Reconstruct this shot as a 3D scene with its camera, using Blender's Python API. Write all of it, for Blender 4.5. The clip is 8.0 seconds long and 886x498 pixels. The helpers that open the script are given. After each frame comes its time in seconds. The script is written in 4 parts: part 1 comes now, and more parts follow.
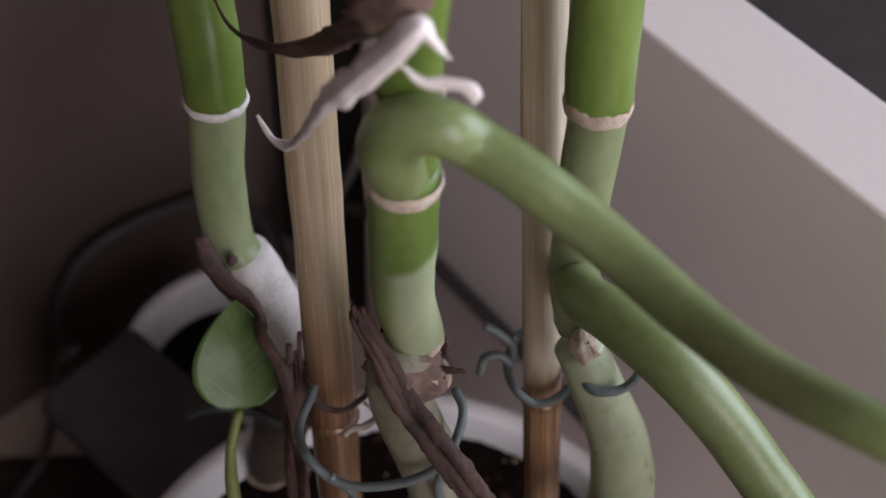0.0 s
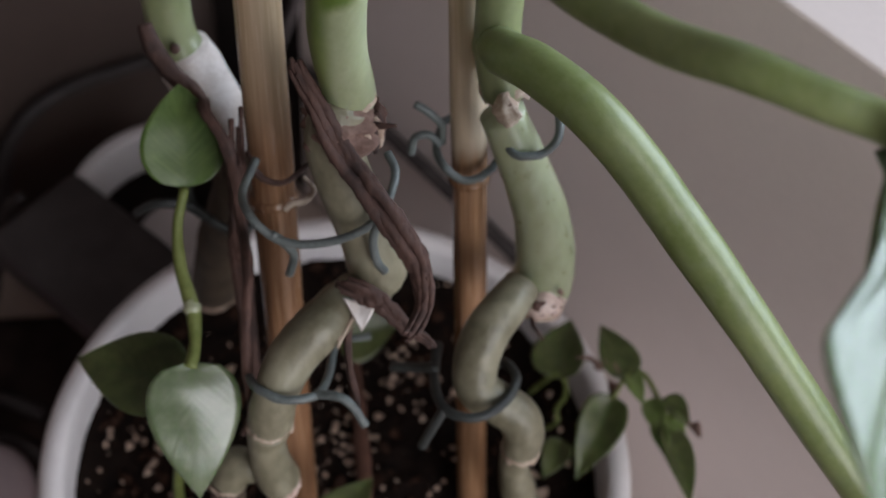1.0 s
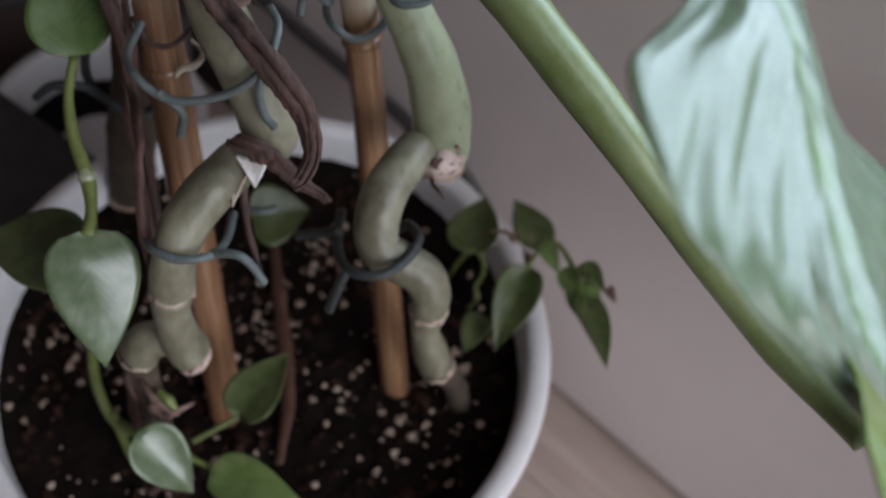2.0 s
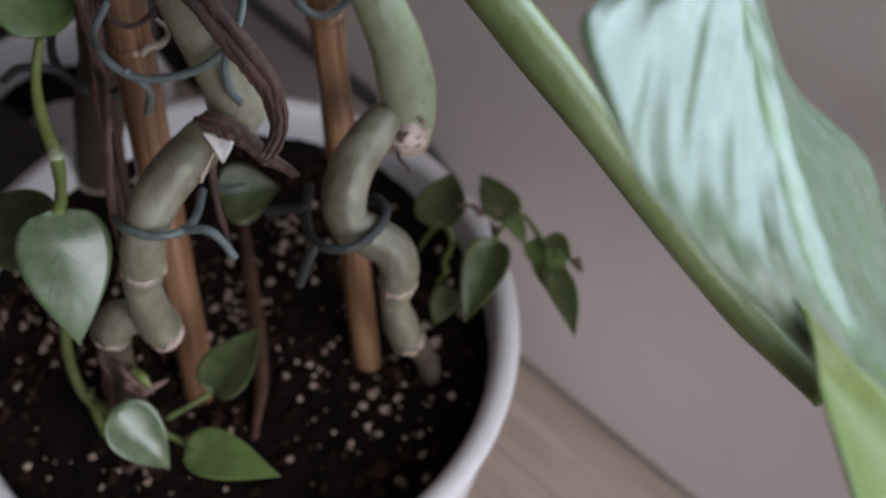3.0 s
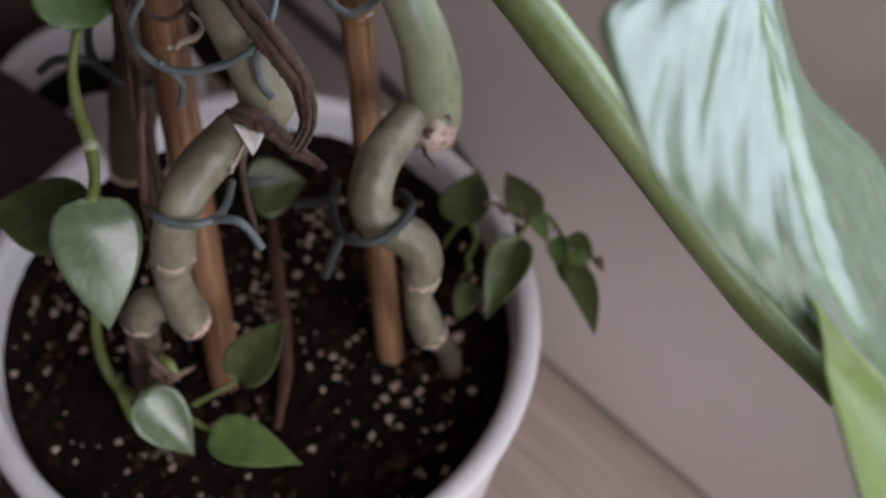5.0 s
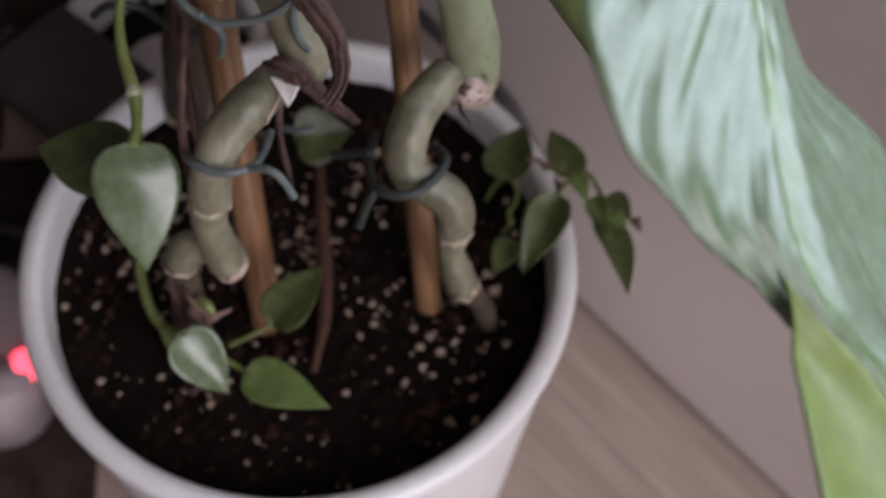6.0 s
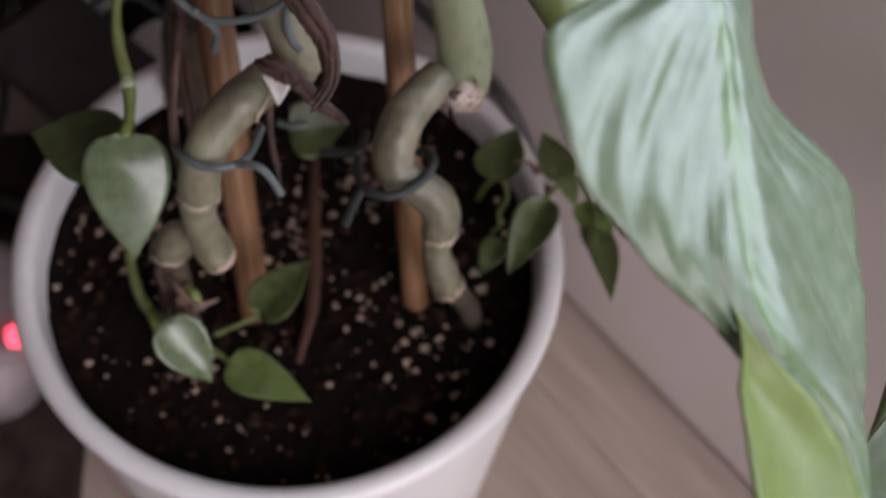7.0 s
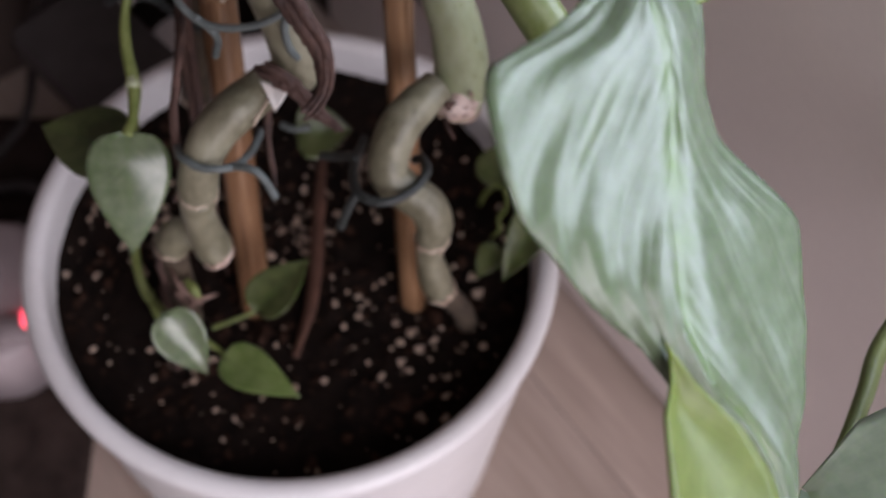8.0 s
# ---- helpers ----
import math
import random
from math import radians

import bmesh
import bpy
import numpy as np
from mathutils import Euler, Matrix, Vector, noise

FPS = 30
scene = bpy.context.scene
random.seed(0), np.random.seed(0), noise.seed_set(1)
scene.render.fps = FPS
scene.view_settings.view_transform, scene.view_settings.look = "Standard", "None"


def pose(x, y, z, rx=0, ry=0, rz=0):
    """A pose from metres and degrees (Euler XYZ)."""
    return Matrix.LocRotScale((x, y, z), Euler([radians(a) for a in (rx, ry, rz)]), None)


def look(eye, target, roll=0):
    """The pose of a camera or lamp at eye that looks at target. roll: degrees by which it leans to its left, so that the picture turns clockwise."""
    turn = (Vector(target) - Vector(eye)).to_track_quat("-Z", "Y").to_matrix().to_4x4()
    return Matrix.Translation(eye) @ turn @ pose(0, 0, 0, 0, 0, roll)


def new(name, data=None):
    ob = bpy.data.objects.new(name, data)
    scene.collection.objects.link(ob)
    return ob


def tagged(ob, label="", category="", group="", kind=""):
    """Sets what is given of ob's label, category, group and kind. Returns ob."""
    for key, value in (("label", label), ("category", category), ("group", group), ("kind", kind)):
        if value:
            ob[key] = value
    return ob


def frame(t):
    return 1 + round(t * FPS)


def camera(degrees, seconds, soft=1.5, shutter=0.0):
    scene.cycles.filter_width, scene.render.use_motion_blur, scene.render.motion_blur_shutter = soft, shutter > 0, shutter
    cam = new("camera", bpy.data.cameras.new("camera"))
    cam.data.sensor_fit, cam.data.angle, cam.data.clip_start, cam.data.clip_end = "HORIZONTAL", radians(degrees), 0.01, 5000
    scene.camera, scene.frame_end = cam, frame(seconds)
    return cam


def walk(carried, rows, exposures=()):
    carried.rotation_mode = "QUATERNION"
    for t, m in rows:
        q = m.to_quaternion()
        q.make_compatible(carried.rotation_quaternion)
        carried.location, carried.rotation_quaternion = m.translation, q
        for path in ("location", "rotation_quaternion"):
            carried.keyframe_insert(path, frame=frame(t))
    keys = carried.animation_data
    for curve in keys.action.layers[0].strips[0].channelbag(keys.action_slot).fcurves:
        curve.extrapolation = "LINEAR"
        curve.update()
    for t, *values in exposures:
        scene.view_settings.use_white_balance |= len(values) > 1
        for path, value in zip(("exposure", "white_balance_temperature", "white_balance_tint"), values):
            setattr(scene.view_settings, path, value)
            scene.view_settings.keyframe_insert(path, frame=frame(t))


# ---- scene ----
cam = camera(36.29, 8.0, soft=1.7)
PATH = [
    (0, (0.0007, -0.1322, 0.5338), (0.0105, 0.1019, 0.2096), 3.12),
    (0.4, (0.0030, -0.1491, 0.5292), (0.0180, 0.0802, 0.2018), 4.47),
    (0.8, (-0.0024, -0.1743, 0.5274), (0.0247, 0.0535, 0.1997), 6.25),
    (1, (0.0013, -0.1804, 0.5264), (0.0303, 0.0439, 0.1965), 6.45),
    (1.5, (0.0094, -0.1993, 0.5171), (0.0411, 0.0225, 0.1857), 5.75),
    (2, (0.0211, -0.2060, 0.5129), (0.0561, 0.0107, 0.1785), 5.14),
    (3.5, (0.0218, -0.2152, 0.5177), (0.0667, -0.0027, 0.1818), 6.09),
    (4, (0.0250, -0.2170, 0.5198), (0.0670, -0.0004, 0.1861), 5.47),
    (4.5, (0.0171, -0.2176, 0.5166), (0.0585, 0.0009, 0.1841), 5.46),
    (6, (0.0361, -0.2188, 0.5271), (0.0455, -0.0177, 0.1815), 1.89),
    (6.5, (0.0373, -0.2204, 0.5232), (0.0370, -0.0196, 0.1773), 0.27),
    (7, (0.0431, -0.2158, 0.5346), (0.0495, -0.0202, 0.1858), 3.63),
    (7.5, (0.0476, -0.2160, 0.5464), (0.0526, -0.0238, 0.1956), 4.69),
    (8, (0.0576, -0.2151, 0.5461), (0.0514, -0.0233, 0.1951), 2.72),
]
walk(cam, [(t, look(eye, target, roll)) for t, eye, target, roll in PATH], [(0, 0.13, 6150, 16), (0.5, 0.2, 6100, 12), (1, 0.22, 6050, 11), (1.5, 0.17, 5850, 9), (2, 0.2, 5680, 8), (3.5, 0.2, 5720, 10), (4.5, 0.2, 5850, 13), (6, 0.16, 6050, 15), (6.5, 0.10, 6150, 14), (8, 0.25, 6100, 19)])
# -- end of path
cam.data.dof.use_dof = True
cam.data.dof.focus_distance = 0.275
cam.data.dof.aperture_fstop = 14.0

# ---- light ----
world = bpy.data.worlds.new("sky")
scene.world = world
world.use_nodes = True
wt = world.node_tree
sky = wt.nodes.new("ShaderNodeTexSky")
sky.sky_type, sky.sun_disc = "NISHITA", False
sky.sun_elevation, sky.sun_rotation = radians(32), radians(110)
wt.links.new(sky.outputs["Color"], wt.nodes["Background"].inputs["Color"])
wt.nodes["Background"].inputs["Strength"].default_value = 0.12


def window_lamp(name, place, aim, sx, sy, watts, colour):
    data = bpy.data.lights.new(name, "AREA")
    data.shape, data.size, data.size_y, data.energy, data.color = "RECTANGLE", sx, sy, watts, colour
    ob = new(name, data)
    ob.matrix_world = look(place, aim)
    return tagged(ob, kind="structure")


window_lamp("window_daylight", (0.90, -1.32, 0.95), (0.0, 0.0, 0.20), 1.0, 1.5, 28, (1.0, 0.945, 0.92))
window_lamp("window_daylight_side", (1.10, 0.26, 0.66), (0.0, -0.05, 0.27), 1.05, 0.75, 16.5, (0.84, 0.92, 1.0))

# ---- materials ----


def mat(name, a, b, scale=60.0, rough=0.6, bump=0.2, fine=8.0, stretch=(1, 1, 1), spec=0.5, metal=0.0,
        spots=None, spot_scale=300.0, spot_size=0.62, trans=0.0, coat=0.0, bump_dist=0.0006, rand=0.0, sub=0.0,
        spot_soft=0.06, grads=()):
    """Two colours mixed by noise at two scales, with relief of the same grain, and spots of a third.

    grads: stains (way, start, width, wobble, colour, colour) that set in along a direction of the thing."""
    m = bpy.data.materials.new(name)
    m.use_nodes = True
    t = m.node_tree
    N, L = t.nodes, t.links
    bs = N["Principled BSDF"]
    tc = N.new("ShaderNodeTexCoord")
    mp = N.new("ShaderNodeMapping")
    mp.inputs["Scale"].default_value = stretch
    L.new(tc.outputs["Object"], mp.inputs["Vector"])
    n1, n2 = N.new("ShaderNodeTexNoise"), N.new("ShaderNodeTexNoise")
    for n, s, d in ((n1, scale, 5), (n2, scale * fine, 3)):
        n.inputs["Scale"].default_value, n.inputs["Detail"].default_value = s, d
        L.new(mp.outputs["Vector"], n.inputs["Vector"])
    add = N.new("ShaderNodeMath")
    add.operation = "MULTIPLY_ADD"
    add.inputs[1].default_value = 0.45
    L.new(n2.outputs["Fac"], add.inputs[0])
    L.new(n1.outputs["Fac"], add.inputs[2])
    rp = N.new("ShaderNodeValToRGB")
    rp.color_ramp.elements[0].position, rp.color_ramp.elements[1].position = 0.5, 0.95
    rp.color_ramp.elements[0].color, rp.color_ramp.elements[1].color = (*a, 1), (*b, 1)
    L.new(add.outputs[0], rp.inputs["Fac"])
    col = rp.outputs["Color"]
    if spots:
        n3 = N.new("ShaderNodeTexNoise")
        n3.inputs["Scale"].default_value, n3.inputs["Detail"].default_value = spot_scale, 2
        L.new(mp.outputs["Vector"], n3.inputs["Vector"])
        r3 = N.new("ShaderNodeValToRGB")
        r3.color_ramp.elements[0].position, r3.color_ramp.elements[1].position = spot_size, spot_size + spot_soft
        L.new(n3.outputs["Fac"], r3.inputs["Fac"])
        mx = N.new("ShaderNodeMix")
        mx.data_type = "RGBA"
        L.new(r3.outputs["Color"], mx.inputs["Factor"])
        L.new(col, mx.inputs["A"])
        mx.inputs["B"].default_value = (*spots, 1)
        col = mx.outputs["Result"]
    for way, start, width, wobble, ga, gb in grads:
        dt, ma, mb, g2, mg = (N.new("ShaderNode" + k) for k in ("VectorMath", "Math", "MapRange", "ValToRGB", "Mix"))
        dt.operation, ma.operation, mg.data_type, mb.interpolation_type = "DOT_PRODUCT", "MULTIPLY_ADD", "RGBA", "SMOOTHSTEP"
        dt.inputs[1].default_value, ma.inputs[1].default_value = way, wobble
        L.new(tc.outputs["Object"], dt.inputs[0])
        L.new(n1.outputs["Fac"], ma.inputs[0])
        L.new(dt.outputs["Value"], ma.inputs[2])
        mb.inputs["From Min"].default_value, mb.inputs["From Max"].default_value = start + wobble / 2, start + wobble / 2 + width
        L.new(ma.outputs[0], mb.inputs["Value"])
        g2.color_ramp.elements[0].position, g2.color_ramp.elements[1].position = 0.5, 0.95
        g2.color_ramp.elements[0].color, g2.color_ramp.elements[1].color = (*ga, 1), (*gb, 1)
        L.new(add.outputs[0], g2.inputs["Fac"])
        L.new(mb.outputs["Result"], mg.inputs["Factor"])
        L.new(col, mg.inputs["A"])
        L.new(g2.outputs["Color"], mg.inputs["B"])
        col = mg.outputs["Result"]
    if rand:
        oi, hs = N.new("ShaderNodeObjectInfo"), N.new("ShaderNodeHueSaturation")
        mr = N.new("ShaderNodeMapRange")
        mr.inputs["To Min"].default_value, mr.inputs["To Max"].default_value = 1 - rand, 1 + rand
        L.new(oi.outputs["Random"], mr.inputs["Value"])
        L.new(mr.outputs["Result"], hs.inputs["Value"])
        L.new(col, hs.inputs["Color"])
        col = hs.outputs["Color"]
    L.new(col, bs.inputs["Base Color"])
    mrr = N.new("ShaderNodeMapRange")
    mrr.inputs["To Min"].default_value, mrr.inputs["To Max"].default_value = max(0, rough - 0.08), min(1, rough + 0.1)
    L.new(n2.outputs["Fac"], mrr.inputs["Value"])
    L.new(mrr.outputs["Result"], bs.inputs["Roughness"])
    bs.inputs["Specular IOR Level"].default_value, bs.inputs["Metallic"].default_value = spec, metal
    bs.inputs["Coat Weight"].default_value = coat
    if sub:
        bs.inputs["Subsurface Weight"].default_value = sub
        bs.inputs["Subsurface Radius"].default_value = (0.003, 0.004, 0.001)
        bs.inputs["Subsurface Scale"].default_value = 0.6
    if bump:
        bp = N.new("ShaderNodeBump")
        bp.inputs["Strength"].default_value, bp.inputs["Distance"].default_value = bump, bump_dist
        L.new(add.outputs[0], bp.inputs["Height"])
        L.new(bp.outputs["Normal"], bs.inputs["Normal"])
    return m


POT = mat("glazed_white", (0.74, 0.72, 0.73), (0.82, 0.80, 0.81), 25, 0.35, 0.08)
SOIL = mat("dark_soil", (0.0034, 0.0018, 0.0012), (0.013, 0.007, 0.0048), 130, 0.95, 1.0, 6, bump_dist=0.003, spec=0.15)
PERLITE = mat("perlite", (0.24, 0.155, 0.11), (0.58, 0.46, 0.37), 90, 0.9, 0.6)
BARK = mat("bark_chips", (0.009, 0.005, 0.0035), (0.048, 0.024, 0.016), 200, 0.95, 0.8, spec=0.1)
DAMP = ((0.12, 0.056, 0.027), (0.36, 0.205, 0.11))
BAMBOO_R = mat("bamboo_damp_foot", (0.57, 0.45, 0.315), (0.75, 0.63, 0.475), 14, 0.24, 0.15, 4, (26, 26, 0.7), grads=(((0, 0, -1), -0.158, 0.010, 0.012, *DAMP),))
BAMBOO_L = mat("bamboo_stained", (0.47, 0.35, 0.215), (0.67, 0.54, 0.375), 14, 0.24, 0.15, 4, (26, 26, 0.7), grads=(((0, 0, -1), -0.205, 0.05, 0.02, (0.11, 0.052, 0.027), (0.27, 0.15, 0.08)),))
STEM_UP = mat("stem_green", (0.08, 0.13, 0.014), (0.165, 0.23, 0.048), 40, 0.32, 0.15, 10, (1, 1, 0.4), sub=0.15)
STEM_PALE = mat("stem_pale", (0.23, 0.26, 0.145), (0.40, 0.43, 0.285), 35, 0.29, 0.25, 10, (1, 1, 0.5), spots=(0.35, 0.37, 0.24), spot_scale=70, spot_size=0.5, spot_soft=0.3, sub=0.1)
STEM_MID = mat("stem_grey_green", (0.13, 0.16, 0.068), (0.25, 0.285, 0.145), 35, 0.34, 0.2, 10, (1, 1, 0.5), spots=(0.26, 0.29, 0.16), spot_scale=70, spot_size=0.5, spot_soft=0.3, sub=0.1)
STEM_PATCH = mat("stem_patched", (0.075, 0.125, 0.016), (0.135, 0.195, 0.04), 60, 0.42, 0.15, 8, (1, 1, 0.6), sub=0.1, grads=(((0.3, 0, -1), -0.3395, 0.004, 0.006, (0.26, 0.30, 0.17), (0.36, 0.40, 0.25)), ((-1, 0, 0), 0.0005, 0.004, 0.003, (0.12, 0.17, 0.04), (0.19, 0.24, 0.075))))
STEM_OLD = mat("stem_corky", (0.115, 0.106, 0.066), (0.275, 0.252, 0.175), 55, 0.42, 0.55, 7, (1, 1, 0.6), spots=(0.295, 0.28, 0.20), spot_scale=110, spot_size=0.5, spot_soft=0.3, bump_dist=0.0011)
CUT = mat("cut_skin", (0.40, 0.27, 0.22), (0.70, 0.58, 0.52), 140, 0.7, 0.6, spots=(0.13, 0.06, 0.045), spot_scale=420, spot_size=0.62)
STEM_BROWN = mat("stem_brown", (0.034, 0.023, 0.015), (0.10, 0.072, 0.046), 70, 0.8, 0.9)
SCAR = mat("node_scar", (0.30, 0.20, 0.145), (0.55, 0.47, 0.38), 160, 0.8, 0.6, spots=(0.12, 0.06, 0.04), spot_scale=500, spot_size=0.66)
PITH = mat("pale_scar", (0.52, 0.46, 0.42), (0.75, 0.71, 0.68), 160, 0.8, 0.6)
SHEATH = mat("papery_sheath", (0.58, 0.49, 0.46), (0.84, 0.78, 0.76), 120, 0.7, 0.5, 6, (1, 1, 1))
HUSK = mat("brown_husk", (0.10, 0.055, 0.042), (0.26, 0.17, 0.14), 120, 0.85, 0.9, 6)
ROOT = mat("dead_root", (0.019, 0.0088, 0.007), (0.105, 0.054, 0.041), 90, 0.8, 1.0, 6, (1, 1, 0.25), bump_dist=0.0012)
RUST = mat("rusty_stalk", (0.055, 0.022, 0.013), (0.13, 0.06, 0.04), 90, 0.7, 0.5, 6, (1, 1, 0.3))
TIE = mat("tie_wire", (0.07, 0.082, 0.08), (0.14, 0.16, 0.155), 150, 0.45, 0.2)
TIE_DARK = mat("tie_wire_dark", (0.018, 0.021, 0.021), (0.048, 0.054, 0.052), 150, 0.5, 0.2)
PETIOLE = mat("petiole_green", (0.125, 0.165, 0.048), (0.215, 0.255, 0.105), 50, 0.38, 0.35, 10, spots=(0.175, 0.215, 0.10), spot_scale=260, spot_size=0.5, spot_soft=0.35, sub=0.1)
VINE = mat("vine_green", (0.10, 0.128, 0.026), (0.185, 0.215, 0.065), 80, 0.5, 0.25)
PANEL = mat("painted_panel", (0.64, 0.57, 0.545), (0.69, 0.615, 0.585), 14, 0.7, 0.12, 30)
FLOOR_WOOD = mat("laminate", (0.30, 0.23, 0.19), (0.46, 0.37, 0.32), 5, 0.5, 0.2, 7, (0.8, 9, 9), rand=0.12)
# Near-black for joints and seams, and for shade built as solid dark pieces.
GAP_SHADE = mat("dark_gap_shade", (0.014, 0.010, 0.009), (0.026, 0.018, 0.016), 60, 0.9, 0.2)
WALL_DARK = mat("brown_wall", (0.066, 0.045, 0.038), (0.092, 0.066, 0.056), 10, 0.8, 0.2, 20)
PLASTER = mat("room_plaster", (0.30, 0.27, 0.26), (0.36, 0.33, 0.32), 8, 0.9, 0.1)
BLACK = mat("black_plastic", (0.036, 0.030, 0.030), (0.060, 0.052, 0.051), 90, 0.55, 0.15)
GREY_PLASTIC = mat("grey_plastic", (0.36, 0.30, 0.31), (0.44, 0.37, 0.38), 40, 0.5, 0.1)


GREY_CABLE = mat("grey_cable", (0.10, 0.085, 0.085), (0.15, 0.13, 0.13), 60, 0.5, 0.1)
SHEET_DARK = mat("sheet_dark", (0.024, 0.016, 0.014), (0.052, 0.037, 0.032), 90, 0.95, 0.6, 10, spec=0.1)


def glow(name, colour, strength):
    m = bpy.data.materials.new(name)
    m.use_nodes = True
    b = m.node_tree.nodes["Principled BSDF"]
    b.inputs["Base Color"].default_value = (*colour, 1)
    b.inputs["Emission Color"].default_value, b.inputs["Emission Strength"].default_value = (*colour, 1), strength
    return m


LED = glow("red_indicator", (1.0, 0.07, 0.11), 2.6)


def leaf_mat(name, dark, light, vein, rough=0.3, streak=0.5, trans=0.25, relief=0.1, slant=0.75, gloss=0.5):
    """Leaf skin: a blade with veins that leave the midrib; uv x runs across, uv y from stalk to tip."""
    m = bpy.data.materials.new(name)
    m.use_nodes = True
    t = m.node_tree
    N, L = t.nodes, t.links
    bs = N["Principled BSDF"]
    uv = N.new("ShaderNodeUVMap")
    sep = N.new("ShaderNodeSeparateXYZ")
    L.new(uv.outputs["UV"], sep.inputs[0])

    def math_(op, a, b=None, c=None):
        n = N.new("ShaderNodeMath")
        n.operation = op
        for i, v in enumerate((a, b, c)):
            if v is None:
                continue
            if isinstance(v, (int, float)):
                n.inputs[i].default_value = v
            else:
                L.new(v, n.inputs[i])
        return n.outputs[0]
    off = math_("ABSOLUTE", math_("SUBTRACT", sep.outputs[0], 0.5))
    lanes = math_("SUBTRACT", math_("MULTIPLY", sep.outputs[1], 1.0), math_("MULTIPLY", off, slant))
    comb = N.new("ShaderNodeCombineXYZ")
    L.new(math_("MULTIPLY", off, 1.3), comb.inputs[0])
    L.new(math_("MULTIPLY", lanes, 15.0), comb.inputs[1])
    L.new(sep.outputs[0], comb.inputs[2])
    n1 = N.new("ShaderNodeTexNoise")
    n1.inputs["Scale"].default_value, n1.inputs["Detail"].default_value = 1.6, 4
    L.new(comb.outputs[0], n1.inputs["Vector"])
    tc = N.new("ShaderNodeTexCoord")
    n2 = N.new("ShaderNodeTexNoise")
    n2.inputs["Scale"].default_value, n2.inputs["Detail"].default_value = 260, 4
    L.new(tc.outputs["Object"], n2.inputs["Vector"])
    f = math_("ADD", math_("MULTIPLY", n1.outputs["Fac"], streak), math_("MULTIPLY", n2.outputs["Fac"], 1 - streak))
    rp = N.new("ShaderNodeValToRGB")
    rp.color_ramp.elements[0].position, rp.color_ramp.elements[1].position = 0.38, 0.64
    rp.color_ramp.elements[0].color, rp.color_ramp.elements[1].color = (*dark, 1), (*light, 1)
    L.new(f, rp.inputs["Fac"])
    mx = N.new("ShaderNodeMix")
    mx.data_type = "RGBA"
    mr = N.new("ShaderNodeMapRange")
    mr.inputs["From Min"].default_value, mr.inputs["From Max"].default_value = 0.0, 0.06
    mr.inputs["To Min"].default_value, mr.inputs["To Max"].default_value = 1.0, 0.0
    L.new(math_("ADD", off, math_("MULTIPLY", math_("SUBTRACT", n2.outputs["Fac"], 0.5), 0.12)), mr.inputs["Value"])
    n3 = N.new("ShaderNodeTexNoise")
    n3.inputs["Scale"].default_value, n3.inputs["Detail"].default_value = 130, 3
    L.new(tc.outputs["Object"], n3.inputs["Vector"])
    patchy = N.new("ShaderNodeMapRange")
    patchy.inputs["From Min"].default_value, patchy.inputs["From Max"].default_value = 0.35, 0.62
    patchy.inputs["To Min"].default_value, patchy.inputs["To Max"].default_value = 0.25, 1.0
    L.new(n3.outputs["Fac"], patchy.inputs["Value"])
    L.new(math_("MULTIPLY", mr.outputs["Result"], patchy.outputs["Result"]), mx.inputs["Factor"])
    L.new(rp.outputs["Color"], mx.inputs["A"])
    mx.inputs["B"].default_value = (*vein, 1)
    L.new(mx.outputs["Result"], bs.inputs["Base Color"])
    bs.inputs["Roughness"].default_value = rough
    bs.inputs["Specular IOR Level"].default_value = gloss
    bs.inputs["Subsurface Weight"].default_value = trans
    bs.inputs["Subsurface Radius"].default_value = (0.002, 0.004, 0.001)
    bs.inputs["Subsurface Scale"].default_value = 0.5
    bp = N.new("ShaderNodeBump")
    bp.inputs["Strength"].default_value, bp.inputs["Distance"].default_value = relief, 0.0012
    L.new(math_("ADD", n1.outputs["Fac"], math_("MULTIPLY", n2.outputs["Fac"], 0.15)), bp.inputs["Height"])
    L.new(bp.outputs["Normal"], bs.inputs["Normal"])
    return m


LEAF_BIG = leaf_mat("leaf_silvery", (0.108, 0.152, 0.084), (0.16, 0.205, 0.135), (0.115, 0.20, 0.045), 0.24, relief=0.3, slant=1.1, gloss=0.5)
LEAF_PLAIN = leaf_mat("leaf_pale", (0.16, 0.20, 0.14), (0.21, 0.25, 0.18), (0.17, 0.23, 0.11), 0.3, 0.25, relief=0.08)
LEAF_UNDER = leaf_mat("leaf_underside", (0.115, 0.155, 0.024), (0.15, 0.195, 0.040), (0.135, 0.175, 0.034), 0.45, 0.3, relief=0.05)
LEAF_SMALL = leaf_mat("leaf_small", (0.09, 0.12, 0.06), (0.135, 0.165, 0.095), (0.11, 0.145, 0.07), 0.22, 0.25, relief=0.07, gloss=0.65)
LEAF_YOUNG = leaf_mat("leaf_young", (0.11, 0.155, 0.042), (0.165, 0.215, 0.075), (0.14, 0.19, 0.06), 0.3, 0.25, relief=0.05)
LEAF_MID = leaf_mat("leaf_mid", (0.055, 0.092, 0.02), (0.095, 0.14, 0.04), (0.08, 0.12, 0.03), 0.36, 0.5, relief=0.08, gloss=0.35)
LEAF_DARK = leaf_mat("leaf_dark", (0.05, 0.064, 0.018), (0.085, 0.10, 0.034), (0.06, 0.085, 0.028), 0.4, 0.25, relief=0.05)

# ---- mesh helpers ----


